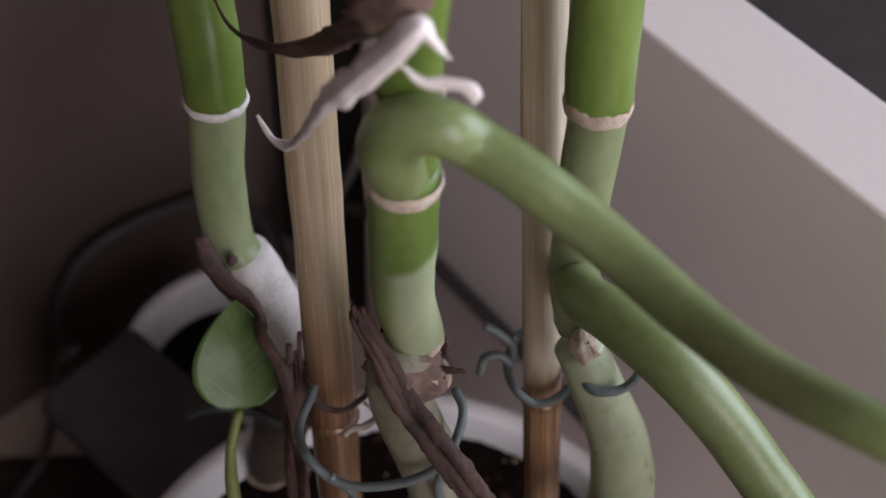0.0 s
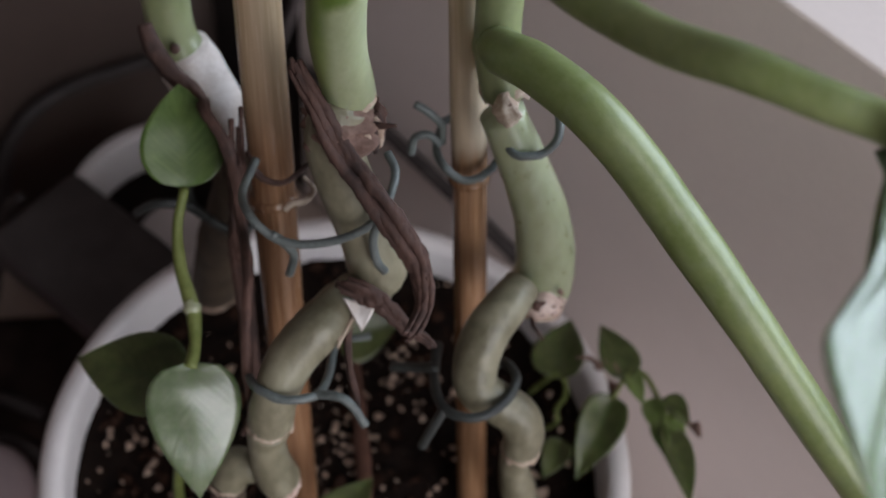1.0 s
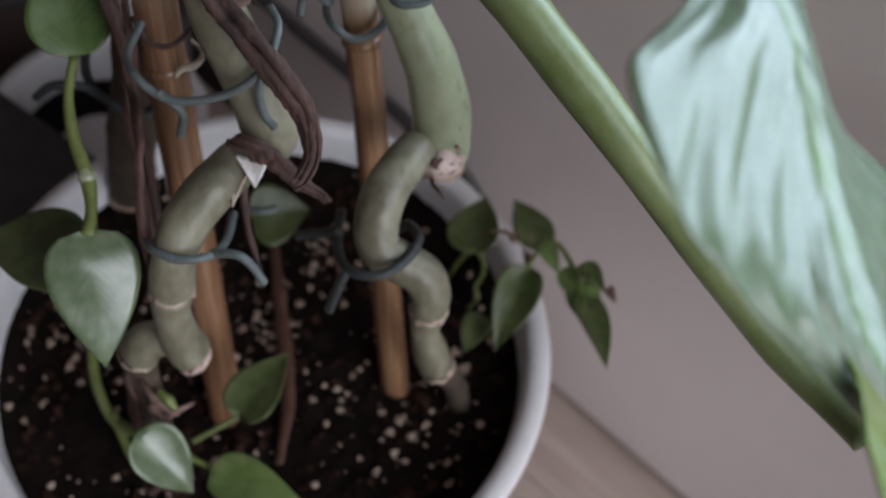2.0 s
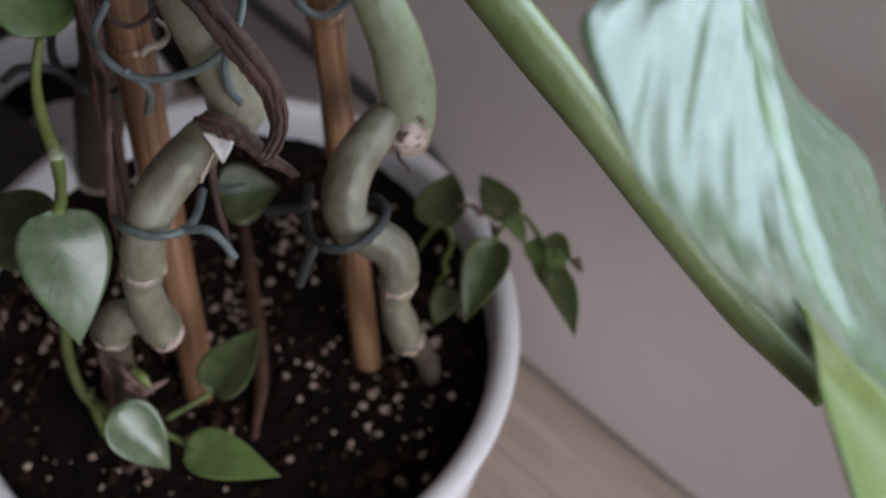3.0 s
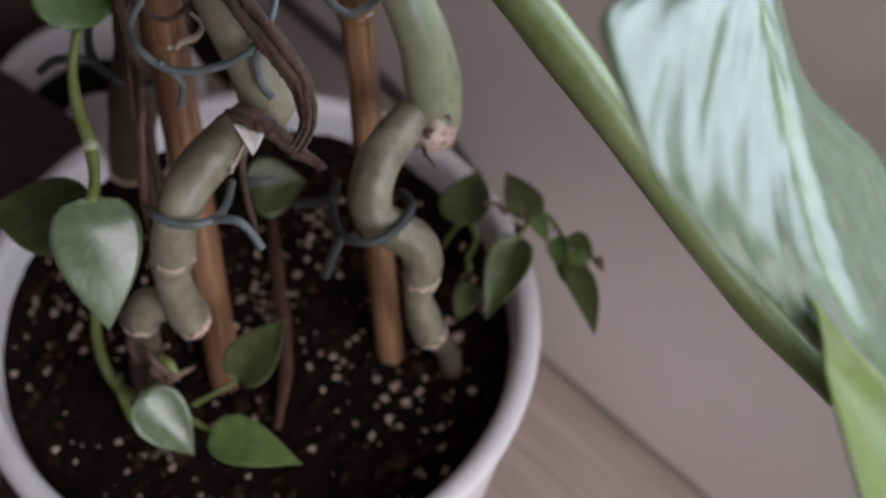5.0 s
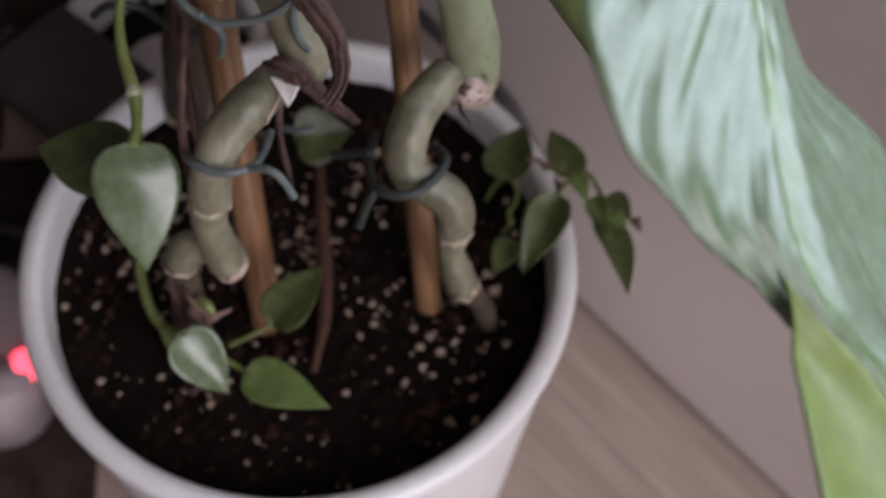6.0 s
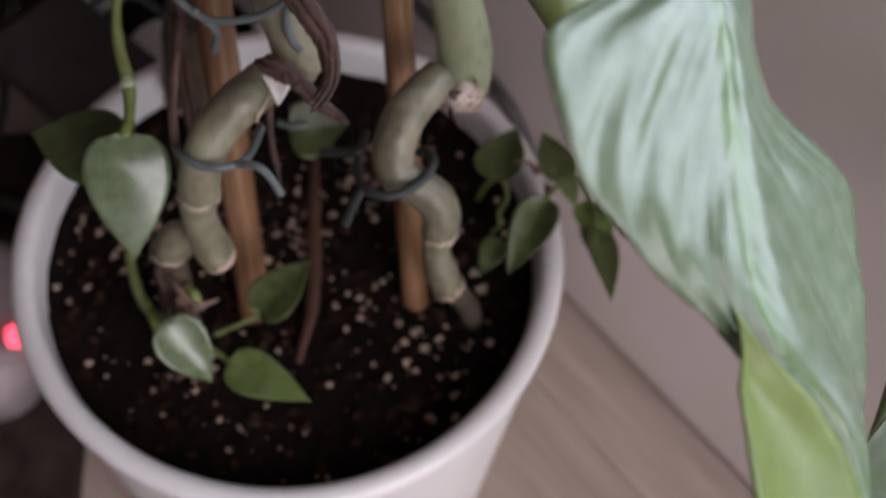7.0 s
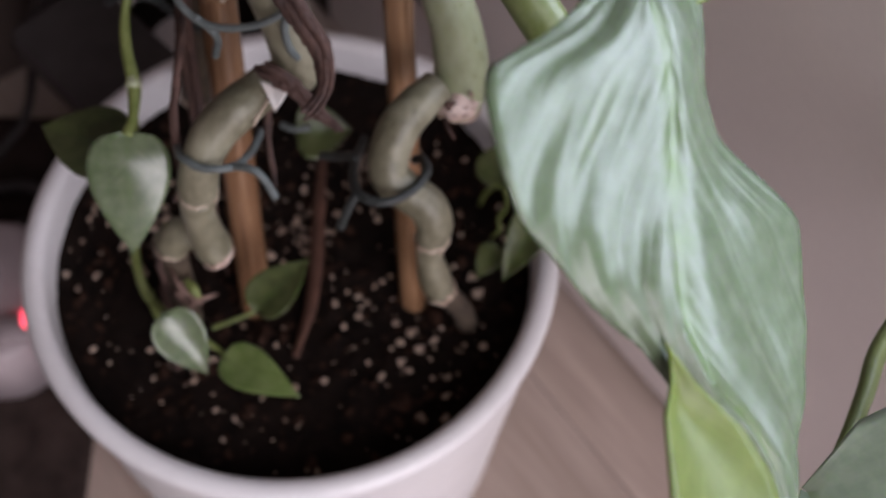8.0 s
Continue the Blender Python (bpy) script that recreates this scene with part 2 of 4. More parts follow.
def finish(bm, name, material, smooth=True):
    bmesh.ops.recalc_face_normals(bm, faces=bm.faces)
    me = bpy.data.meshes.new(name)
    bm.to_mesh(me)
    bm.free()
    me.materials.append(material)
    if smooth:
        me.polygons.foreach_set("use_smooth", [True] * len(me.polygons))
    return me


def part(name, bm, material, parent, label=""):
    ob = new(name, finish(bm, name, material) if isinstance(bm, bmesh.types.BMesh) else bm)
    ob.parent = parent
    return tagged(ob, label)


def thing(name, label, category, group="", kind="", at=(0, 0, 0)):
    ob = new(name)
    ob.empty_display_size = 0.01
    ob.location = at
    return tagged(ob, label, category, group, kind)


def spline(points, steps=8):
    """A smooth line through the points."""
    P = [Vector(p) for p in points]
    Q = [2 * P[0] - P[1], *P, 2 * P[-1] - P[-2]]
    out = []
    for a, b, c, d in zip(Q, Q[1:], Q[2:], Q[3:]):
        for i in range(steps):
            s = i / steps
            out.append(0.5 * (2 * b + (c - a) * s + (2 * a - 5 * b + 4 * c - d) * s * s + (3 * b - a - 3 * c + d) * s ** 3))
    return out + [P[-1]]


def tube(points, radii, segs=16, steps=8, rough=0.0, flat=1.0, bumps=90.0, bm=None, groove=0.0, straight=False, seed=0.0):
    """A round stalk along a smooth line; radii are spread evenly along it. rough: unevenness as part of the radius."""
    line = [Vector(p) for p in points] if straight else spline(points, steps)
    bm = bm or bmesh.new()
    n = len(line)
    ts = [(line[min(i + 1, n - 1)] - line[max(i - 1, 0)]).normalized() for i in range(n)]
    ref = Vector((0, -1, 0.2))
    up = (ref - ts[0] * ref.dot(ts[0])).normalized()
    rings = []
    for i, (p, t) in enumerate(zip(line, ts)):
        up = (up - t * up.dot(t)).normalized()
        side = t.cross(up)
        w = i / max(1, n - 1) * (len(radii) - 1)
        k = min(int(w), len(radii) - 2)
        s = w - k
        s = s * s * (3 - 2 * s)
        r = radii[k] * (1 - s) + radii[k + 1] * s
        ring = []
        for j in range(segs):
            a = 2 * math.pi * j / segs
            d = up * math.cos(a) * flat + side * math.sin(a)
            q = p + d * r
            e = 1 + rough * noise.noise(q * bumps + Vector((seed, 0, 0))) + groove * math.sin(a * 5 + seed + 2 * noise.noise(p * 40))
            ring.append(bm.verts.new(p + d * r * e))
        rings.append(ring)
    for a, b in zip(rings, rings[1:]):
        for j in range(segs):
            bm.faces.new((a[j], a[(j + 1) % segs], b[(j + 1) % segs], b[j]))
    for ring, c, t, sgn in ((rings[0], line[0], ts[0], -1), (rings[-1], line[-1], ts[-1], 1)):
        mid = bm.verts.new(c + t * sgn * (radii[0] if sgn < 0 else radii[-1]) * 0.25)
        for j in range(segs):
            bm.faces.new((ring[j], ring[(j + 1) % segs], mid))
    return bm


def lathe(profile, segs=96, axis=(0, 0), caps=(True, True)):
    bm = bmesh.new()
    rings = [[bm.verts.new((axis[0] + r * math.cos(2 * math.pi * j / segs), axis[1] + r * math.sin(2 * math.pi * j / segs), z)) for j in range(segs)] for r, z in profile]
    for a, b in zip(rings, rings[1:]):
        for j in range(segs):
            bm.faces.new((a[j], a[(j + 1) % segs], b[(j + 1) % segs], b[j]))
    for ring, cap in ((rings[0], caps[0]), (rings[-1], caps[1])):
        if cap:
            bm.faces.new(ring)
    return bm


def box(sx, sy, sz, bevel=0.002, m=None):
    """A box with rounded edges that stands on its base's middle."""
    bm = bmesh.new()
    bmesh.ops.create_cube(bm, size=1)
    bmesh.ops.transform(bm, verts=bm.verts, matrix=Matrix.Translation((0, 0, sz / 2)) @ Matrix.Diagonal((sx, sy, sz, 1)))
    if bevel:
        bmesh.ops.bevel(bm, geom=bm.edges, offset=bevel, segments=3, affect="EDGES", profile=0.5)
    if m:
        bmesh.ops.transform(bm, verts=bm.verts, matrix=m)
    return bm


def sheet_mesh(name, point, nu, nv, thick, material, back=None):
    """A thin body with two skins from point(u, v), u across and v along, both 0 to 1."""
    g = [[Vector(point(i / nu, j / nv)) for i in range(nu + 1)] for j in range(nv + 1)]
    bm = bmesh.new()
    uvl = bm.loops.layers.uv.new("UVMap")
    skins = []
    for s in (0.5, -0.5):
        skin = []
        for j in range(nv + 1):
            row = []
            for i in range(nu + 1):
                du = g[j][min(i + 1, nu)] - g[j][max(i - 1, 0)]
                dv = g[min(j + 1, nv)][i] - g[max(j - 1, 0)][i]
                nrm = du.cross(dv)
                nrm = nrm.normalized() if nrm.length > 1e-12 else Vector((0, 0, 1))
                row.append(bm.verts.new(g[j][i] + nrm * thick * s))
            skin.append(row)
        skins.append(skin)

    def quad(vs, uvs, mi):
        if len(set(vs)) < 4:
            return
        f = bm.faces.new(vs)
        f.material_index = mi
        for lp, q in zip(f.loops, uvs):
            lp[uvl].uv = q
    for k, skin in enumerate(skins):
        for j in range(nv):
            for i in range(nu):
                q = [(i, j), (i + 1, j), (i + 1, j + 1), (i, j + 1)]
                if k:
                    q.reverse()
                quad([skin[b][a] for a, b in q], [(a / nu, b / nv) for a, b in q], k if back else 0)
    A, Bk = skins
    rim = [(i, 0) for i in range(nu)] + [(nu, j) for j in range(nv)] + [(i, nv) for i in range(nu, 0, -1)] + [(0, j) for j in range(nv, 0, -1)]
    for p, q in zip(rim, rim[1:] + rim[:1]):
        quad([A[q[1]][q[0]], A[p[1]][p[0]], Bk[p[1]][p[0]], Bk[q[1]][q[0]]], [(p[0] / nu, p[1] / nv)] * 4, 0)
    me = bpy.data.meshes.new(name)
    bm.to_mesh(me)
    bm.free()
    me.materials.append(material)
    if back:
        me.materials.append(back)
    me.polygons.foreach_set("use_smooth", [True] * len(me.polygons))
    return me


def blade(name, base, tip, up, width, material, parent, fold=0.25, droop=0.15, ripple=0.03, lean=0.0, back=None, label="", heart=0.06, seed=0.0, oval=0.0, drip=True):
    """A pointed heart-shaped leaf from its stalk end to its tip. up: the way its face looks."""
    base, tip, up = Vector(base), Vector(tip), Vector(up).normalized()
    ax = tip - base
    ln = ax.length
    ax.normalize()
    side = ax.cross(up).normalized()
    nrm = side.cross(ax).normalized()

    def pt(u, v):
        s = (u - 0.5) * 2
        w = width * 0.5 * v ** (0.43 if drip else 0.5) * (1 - v) ** (1.12 if drip else 0.7) / (0.401 if drip else 0.47)
        w = w * (1 - oval) + oval * width * 0.5 * math.sin(math.pi * v) ** 0.7
        w = max(w, width * 0.004)
        back_v = v - heart * abs(s) ** 1.5 * (1 - v) ** 3
        h = fold * (0.3 * abs(s) + 0.7 * s * s) * w - droop * ln * (v - 0.4) ** 2 + 0.5 * ripple * w * math.sin(7 * v + 3 * s + seed) + 0.02 * w * math.sin(9 * v + seed)
        return base + ax * ln * back_v + side * (s * w + lean * ln * math.sin(math.pi * v)) + nrm * (h + droop * ln * 0.16)
    ob = new(name, sheet_mesh(name, pt, 14, 22, 0.0005, material, back))
    ob.parent = parent
    return tagged(ob, label)


# ---- setting ----
WALL_N = Vector((math.cos(radians(40.8)), math.sin(radians(40.8)), 0))
WALL_M = Vector((-WALL_N.y, WALL_N.x, 0))
WALL_D = 0.1208
FRAME = Matrix((( WALL_M.x, WALL_N.x, 0, 0), (WALL_M.y, WALL_N.y, 0, 0), (0, 0, 1, 0), (0, 0, 0, 1)))  # x along the panel, y away from the pot


def setting(name, bm, material, label, m=FRAME, category="wall"):
    ob = new(name, finish(bm, name, material, False))
    ob.matrix_world = m
    return tagged(ob, label, category, kind="structure")


def slab(x0, x1, y0, y1, z0, z1, bevel=0.0):
    return box(x1 - x0, y1 - y0, z1 - z0, bevel, Matrix.Translation(((x0 + x1) / 2, (y0 + y1) / 2, z0)))


CORNER = 0.235
floor = setting("floor", slab(-2.2, CORNER + 0.1, -2.2, 2.2, -0.06, -0.004), GAP_SHADE, "grey brown wood laminate floor", category="floor")
BOARD_END = 0.168
setting("panel_wall", slab(-1.6, BOARD_END, WALL_D, WALL_D + 0.029, 0.006, 0.288, 0.0012), PANEL, "low pale grey painted board beside the pot", category="panel")
# The strip's near-black colour paints in the shade under the board.
setting("shadow_gap_strip", slab(-1.6, BOARD_END, WALL_D + 0.004, WALL_D + 0.024, -0.004, 0.006), GAP_SHADE, "dark strip painting in the shade under the painted board", category="trim")
# Upright piece added for the black shade between board end and corner.
setting("end_shade_strip", slab(BOARD_END + 0.001, CORNER - 0.001, WALL_D + 0.003, WALL_D + 0.028, 0.0, 0.288), GAP_SHADE, "added dark upright strip for the shade at the end of the board", category="trim")
# Solid slab added behind the board to keep the space there dark.
setting("dark_back_slab", slab(-2.2, CORNER, WALL_D + 0.029, 1.7, -0.004, 0.16), GAP_SHADE, "added dark low slab behind the painted board", category="recess")
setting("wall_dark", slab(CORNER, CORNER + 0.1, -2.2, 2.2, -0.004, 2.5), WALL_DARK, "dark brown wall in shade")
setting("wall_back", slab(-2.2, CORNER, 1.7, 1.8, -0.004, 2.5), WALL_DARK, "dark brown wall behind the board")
setting("wall_far", slab(-2.2, CORNER, -2.3, -2.2, -0.004, 2.5), PLASTER, "plain plaster wall of the room")
setting("ceiling", slab(-2.3, CORNER + 0.1, -2.3, 1.8, 2.5, 2.6), PLASTER, "plain white ceiling", category="ceiling")
wall_side = setting("wall_window", slab(-2.3, -2.2, -2.3, 1.8, -0.004, 2.5), PLASTER, "plain plaster wall of the room")

# ---- flower pot and soil ----
pot = thing("flower_pot", "white glazed round flower pot standing on the laminate floor", "flower pot")
R, RW, TOP = 0.09, 0.008, 0.15
prof = [(0.070, 0.001), (0.074, 0.0), (0.0765, 0.003), (0.0800, 0.05), (0.0845, 0.10), (0.0870, 0.128), (0.0882, 0.142)]
prof += [(R - 0.004 + 0.004 * math.cos(a), TOP - 0.004 + 0.004 * math.sin(a)) for a in (-0.3, 0.2, 0.7, 1.1, 1.57)]
prof += [(R - RW + 0.003 - 0.003 * math.sin(a), TOP - 0.003 + 0.003 * math.cos(a)) for a in (0, 0.5, 1.0, 1.57)]
prof += [(R - RW - 0.0006, 0.138), (R - RW - 0.003, 0.12), (0.03, 0.11)]
part("pot_body", lathe(prof[:7], caps=(True, False)), POT, pot)
part("pot_rim", lathe([(0.0868, 0.1418)] + prof[6:], caps=(False, True)), POT, pot)

SOIL_Z = 0.135


def soil_height(x, y):
    p = Vector((x, y, 0))
    return SOIL_Z + 0.0025 * noise.noise(p * 35) + 0.0014 * noise.noise(p * 140) + 0.0009 * noise.noise(p * 420)


bm = bmesh.new()
rings = []
for i in range(64):
    r = (R - RW - 0.0004) * (i + 0.5) / 63.5
    rings.append([bm.verts.new((r * math.cos(2 * math.pi * j / 160), r * math.sin(2 * math.pi * j / 160), soil_height(r * math.cos(2 * math.pi * j / 160), r * math.sin(2 * math.pi * j / 160)))) for j in range(160)])
for a, b in zip(rings, rings[1:]):
    for j in range(160):
        bm.faces.new((a[j], a[(j + 1) % 160], b[(j + 1) % 160], b[j]))
bm.faces.new(rings[0])
tagged(new("potting_soil", finish(bm, "potting_soil", SOIL)), "dark moist potting soil filling the white pot", "soil", kind="stuff")


def grains(name, count, lo, hi, material, label, flat, seed, clump=0.0, heaps=()):
    rnd = random.Random(seed)
    bm = bmesh.new()
    done = 0
    while done < count:
        a, r = rnd.uniform(0, 2 * math.pi), 0.079 * math.sqrt(rnd.random())
        x, y = r * math.cos(a), r * math.sin(a)
        heap = heaps[done % len(heaps)] if heaps and done % 2 else None
        if heap:
            x, y = heap[0] + rnd.gauss(0, heap[2]), heap[1] + rnd.gauss(0, heap[2])
            if math.hypot(x, y) > 0.078:
                continue
        elif noise.noise(Vector((x * 30 + seed, y * 30, 5))) < rnd.uniform(-0.5, clump):
            continue
        s = lo + (hi - lo) * rnd.random() ** 2.4
        m = Matrix.Translation((x, y, soil_height(x, y) + s * 0.25)) @ Euler([rnd.uniform(-0.6, 0.6), rnd.uniform(-0.6, 0.6), rnd.uniform(0, 6)]).to_matrix().to_4x4() @ Matrix.Diagonal((s * rnd.uniform(0.7, 1.3), s * rnd.uniform(0.6, 1), s * flat, 1))
        got = bmesh.ops.create_icosphere(bm, subdivisions=1, radius=1, matrix=m)
        for v in got["verts"]:
            v.co += Vector((rnd.uniform(-1, 1), rnd.uniform(-1, 1), rnd.uniform(-1, 1))) * s * 0.5
        done += 1
    return tagged(new(name, finish(bm, name, material, False)), label, "soil", kind="stuff")


grains("perlite_grains", 560, 0.0003, 0.0016, PERLITE, "white perlite grains scattered in the dark soil", 0.8, 3, 0.1, ((0.020, 0.037, 0.009), (0.020, 0.037, 0.008), (0.000, 0.030, 0.006), (0.001, 0.011, 0.007), (0.028, 0.058, 0.010), (0.050, -0.024, 0.014), (0.040, -0.039, 0.006), (-0.055, 0.015, 0.010)))
grains("bark_crumbs", 850, 0.0005, 0.0026, BARK, "brown bark crumbs lying on the soil", 0.55, 8, 0.3)

# ---- stakes ----


def stake(points, radii, material, label):
    ob = thing("bamboo_stake", label, "plant stake", "stakes in the pot")
    a, b = Vector(points[0]), Vector(points[1])
    foot = Matrix.Translation(b) @ (a - b).to_track_quat("Z", "Y").to_matrix().to_4x4()
    ln = (a - b).length
    line = [(0, 0, ln * (1 - i / 40)) for i in range(41)]
    cane = part("cane", tube(line, [radii[0] + (radii[1] - radii[0]) * i / 6 for i in range(7)], 24, rough=0.06, bumps=60, straight=True, groove=0.012), material, ob)
    cane.matrix_local = foot
    for s in (0.38, 0.70):
        z = ln * s
        part("node_ring", tube([(0, 0, z - 0.0012), (0, 0, z), (0, 0, z + 0.0012)], [radii[0] * 0.98, radii[0] * 1.05, radii[0] * 0.98], 18, 3), material, cane)
    return ob


def along(p, q, z):
    p, q = Vector(p), Vector(q)
    return p + (q - p) * ((z - p.z) / (q.z - p.z))


RS = ((0.0322, 0.0347, 0.2637), (0.0414, -0.0105, 0.1340))
LS = ((-0.0169, 0.0249, 0.2545), (-0.0096, -0.0280, 0.1017))
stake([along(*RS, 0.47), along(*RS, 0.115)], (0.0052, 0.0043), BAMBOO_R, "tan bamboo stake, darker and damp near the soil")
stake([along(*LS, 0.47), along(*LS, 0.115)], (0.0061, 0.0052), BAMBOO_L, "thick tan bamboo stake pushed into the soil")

# ---- climbing plants ----
plant_mid = thing("climbing_plant", "thick jointed green climbing stem tied to a bamboo stake", "houseplant", "stems in the pot")
UP = [(0.0016, 0.0150, 0.43), (0.0012, 0.0138, 0.405), (0.0004, 0.0130, 0.3862), (-0.0004, 0.0121, 0.3724), (-0.0007, 0.0111, 0.3599), (-0.0007, 0.0104, 0.3387), (-0.0004, 0.0134, 0.3177), (0.0024, 0.0167, 0.2963)]
part("stem_segment", tube(UP[:5], [0.0052, 0.0052, 0.0060], 20, rough=0.04), STEM_UP, plant_mid, "bright green young stem")
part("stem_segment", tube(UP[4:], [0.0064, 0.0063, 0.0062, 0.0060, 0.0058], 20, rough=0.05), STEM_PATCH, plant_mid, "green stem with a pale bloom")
A = [(0.0006, 0.0135, 0.2975), (-0.0014, 0.0104, 0.2916), (0.0004, 0.0083, 0.2792), (0.0054, 0.0056, 0.2652), (0.0093, 0.0026, 0.2509), (0.0082, 0.0020, 0.2405)]
part("stem_segment", tube(A, [0.0062, 0.0066, 0.0068, 0.0070, 0.0074, 0.0055], 20, rough=0.06), STEM_OLD, plant_mid)
Bm = [(0.0041, -0.0027, 0.2483), (-0.0002, -0.0085, 0.2484), (-0.0052, -0.0141, 0.2477), (-0.0112, -0.0196, 0.2429), (-0.0149, -0.0248, 0.2360), (-0.0169, -0.0274, 0.2248)]
part("stem_segment", tube(Bm, [0.0045, 0.0058, 0.0062, 0.0060, 0.0055, 0.0057], 20, rough=0.06), STEM_OLD, plant_mid)
Cm = [(-0.0173, -0.0274, 0.2236), (-0.0182, -0.0280, 0.2150), (-0.0174, -0.0286, 0.2051), (-0.0155, -0.0295, 0.1973), (-0.0145, -0.0304, 0.1944)]
part("stem_segment", tube(Cm, [0.0055, 0.0048, 0.0053, 0.0058, 0.0048], 20, rough=0.06), STEM_OLD, plant_mid)
Dm = [(-0.0220, -0.0261, 0.1978), (-0.0267, -0.0258, 0.1962), (-0.0296, -0.0267, 0.1914), (-0.0297, -0.0282, 0.1789), (-0.0291, -0.0288, 0.1647), (-0.0301, -0.0306, 0.1503), (-0.0345, -0.0269, 0.1260)]
part("stem_segment", tube(Dm[:3], [0.0046, 0.0054, 0.0054], 20, rough=0.1), STEM_OLD, plant_mid)
part("stem_segment", tube(Dm[2:], [0.0048, 0.0043, 0.0044, 0.0050, 0.0046], 20, rough=0.16), STEM_BROWN, plant_mid, "old brown corky stem")

plant_right = thing("climbing_plant", "pale green twisting climbing stem beside a bamboo stake", "houseplant", "stems in the pot")
RU = [(0.0350, 0.0530, 0.392), (0.0352, 0.0490, 0.3712), (0.0360, 0.0455, 0.3506), (0.0364, 0.0433, 0.3406)]
part("stem_segment", tube(RU, [0.0066, 0.0068, 0.0068], 20, rough=0.04), STEM_UP, plant_right, "bright green young stem")
RM = [(0.0364, 0.0433, 0.3406), (0.0365, 0.0419, 0.3342), (0.0359, 0.0385, 0.3228), (0.0356, 0.0354, 0.3120), (0.0359, 0.0310, 0.2978), (0.0385, 0.0265, 0.2870)]
part("stem_segment", tube(RM, [0.0062, 0.0058, 0.0055, 0.0054, 0.0056], 20, rough=0.04), STEM_MID, plant_right)
RA = [(0.0379, 0.0236, 0.2836), (0.0440, 0.0193, 0.2703), (0.0499, 0.0156, 0.2553), (0.0527, 0.0125, 0.2407), (0.0529, 0.0104, 0.2302), (0.0522, 0.0085, 0.2245)]
part("stem_segment", tube(RA, [0.0056, 0.0061, 0.0070, 0.0077, 0.0080, 0.0070], 20, rough=0.05), STEM_PALE, plant_right)
RB = [(0.0468, 0.0054, 0.2369), (0.0414, -0.0017, 0.2361), (0.0371, -0.0067, 0.2328), (0.0348, -0.0115, 0.2270), (0.0353, -0.0157, 0.2212), (0.0404, -0.0179, 0.2173), (0.0461, -0.0198, 0.2136), (0.0485, -0.0224, 0.2080), (0.0481, -0.0240, 0.2028)]
part("stem_segment", tube(RB, [0.0050, 0.0056, 0.0058, 0.0059, 0.0056, 0.0056, 0.0057, 0.0056, 0.0050], 20, rough=0.06), STEM_OLD, plant_right)
RC = [(0.0478, -0.0233, 0.2008), (0.0475, -0.0243, 0.1920), (0.0493, -0.0264, 0.1828), (0.0514, -0.0275, 0.1766), (0.0574, -0.0234, 0.1578), (0.0620, -0.0161, 0.1260)]
part("stem_segment", tube(RC[:4], [0.0045, 0.0040, 0.0051, 0.0045], 20, rough=0.08), STEM_OLD, plant_right)
part("stem_segment", tube(RC[3:], [0.0040, 0.0034, 0.0036], 20, rough=0.15), STEM_BROWN, plant_right, "old brown corky stem")

plant_left = thing("climbing_plant", "green climbing stem with a scarred base behind the stakes", "houseplant", "stems in the pot")
LU = [(-0.0470, 0.0870, 0.363), (-0.0452, 0.0796, 0.3328), (-0.0440, 0.0754, 0.3218), (-0.0432, 0.0707, 0.3073)]
part("stem_segment", tube(LU, [0.0074, 0.0072, 0.0070], 20, rough=0.04), STEM_UP, plant_left, "bright green young stem")
LM = [(-0.0432, 0.0707, 0.3073), (-0.0440, 0.0655, 0.2889), (-0.0428, 0.0604, 0.2712), (-0.0400, 0.0575, 0.2640)]
part("stem_segment", tube(LM, [0.0066, 0.0062, 0.0060, 0.0062], 20, rough=0.04), STEM_MID, plant_left)
LP = [(-0.0405, 0.0580, 0.2660), (-0.0381, 0.0565, 0.2600), (-0.0313, 0.0517, 0.2504), (-0.0260, 0.0463, 0.2411)]
bleached = part("stem_scar", tube(LP, [0.0075, 0.008, 0.0066, 0.0056], 20, rough=0.14), PITH, plant_left, "bleached scar on the stem")
LL = [(-0.0265, 0.0470, 0.2430), (-0.0300, 0.0500, 0.215), (-0.0370, 0.0590, 0.175), (-0.0440, 0.0690, 0.128)]
part("stem_segment", tube(LL, [0.0058, 0.0068, 0.0078, 0.008], 20, rough=0.1), STEM_BROWN, plant_left, "old brown corky stem")

# petioles and the large leaf
P1 = [(-0.0008, 0.0103, 0.3571), (-0.0028, 0.0069, 0.3673), (-0.0019, 0.0054, 0.3739), (0.0016, 0.0038, 0.3778), (0.0059, 0.0027, 0.3782), (0.0103, 0.0029, 0.3746), (0.0191, -0.0016, 0.3715), (0.0269, -0.0062, 0.3679), (0.0347, -0.0133, 0.3662), (0.0427, -0.0238, 0.3676), (0.0508, -0.0359, 0.3724), (0.0600, -0.0464, 0.3782), (0.0700, -0.0529, 0.3791), (0.0790, -0.0575, 0.3790), (0.0840, -0.0660, 0.3830)]
stalk_mid = part("petiole", tube(P1, [0.0056, 0.0053, 0.0046, 0.0044, 0.0042, 0.0038, 0.0033, 0.0031], 18, rough=0.03), PETIOLE, plant_mid, "thick green leaf stalk")
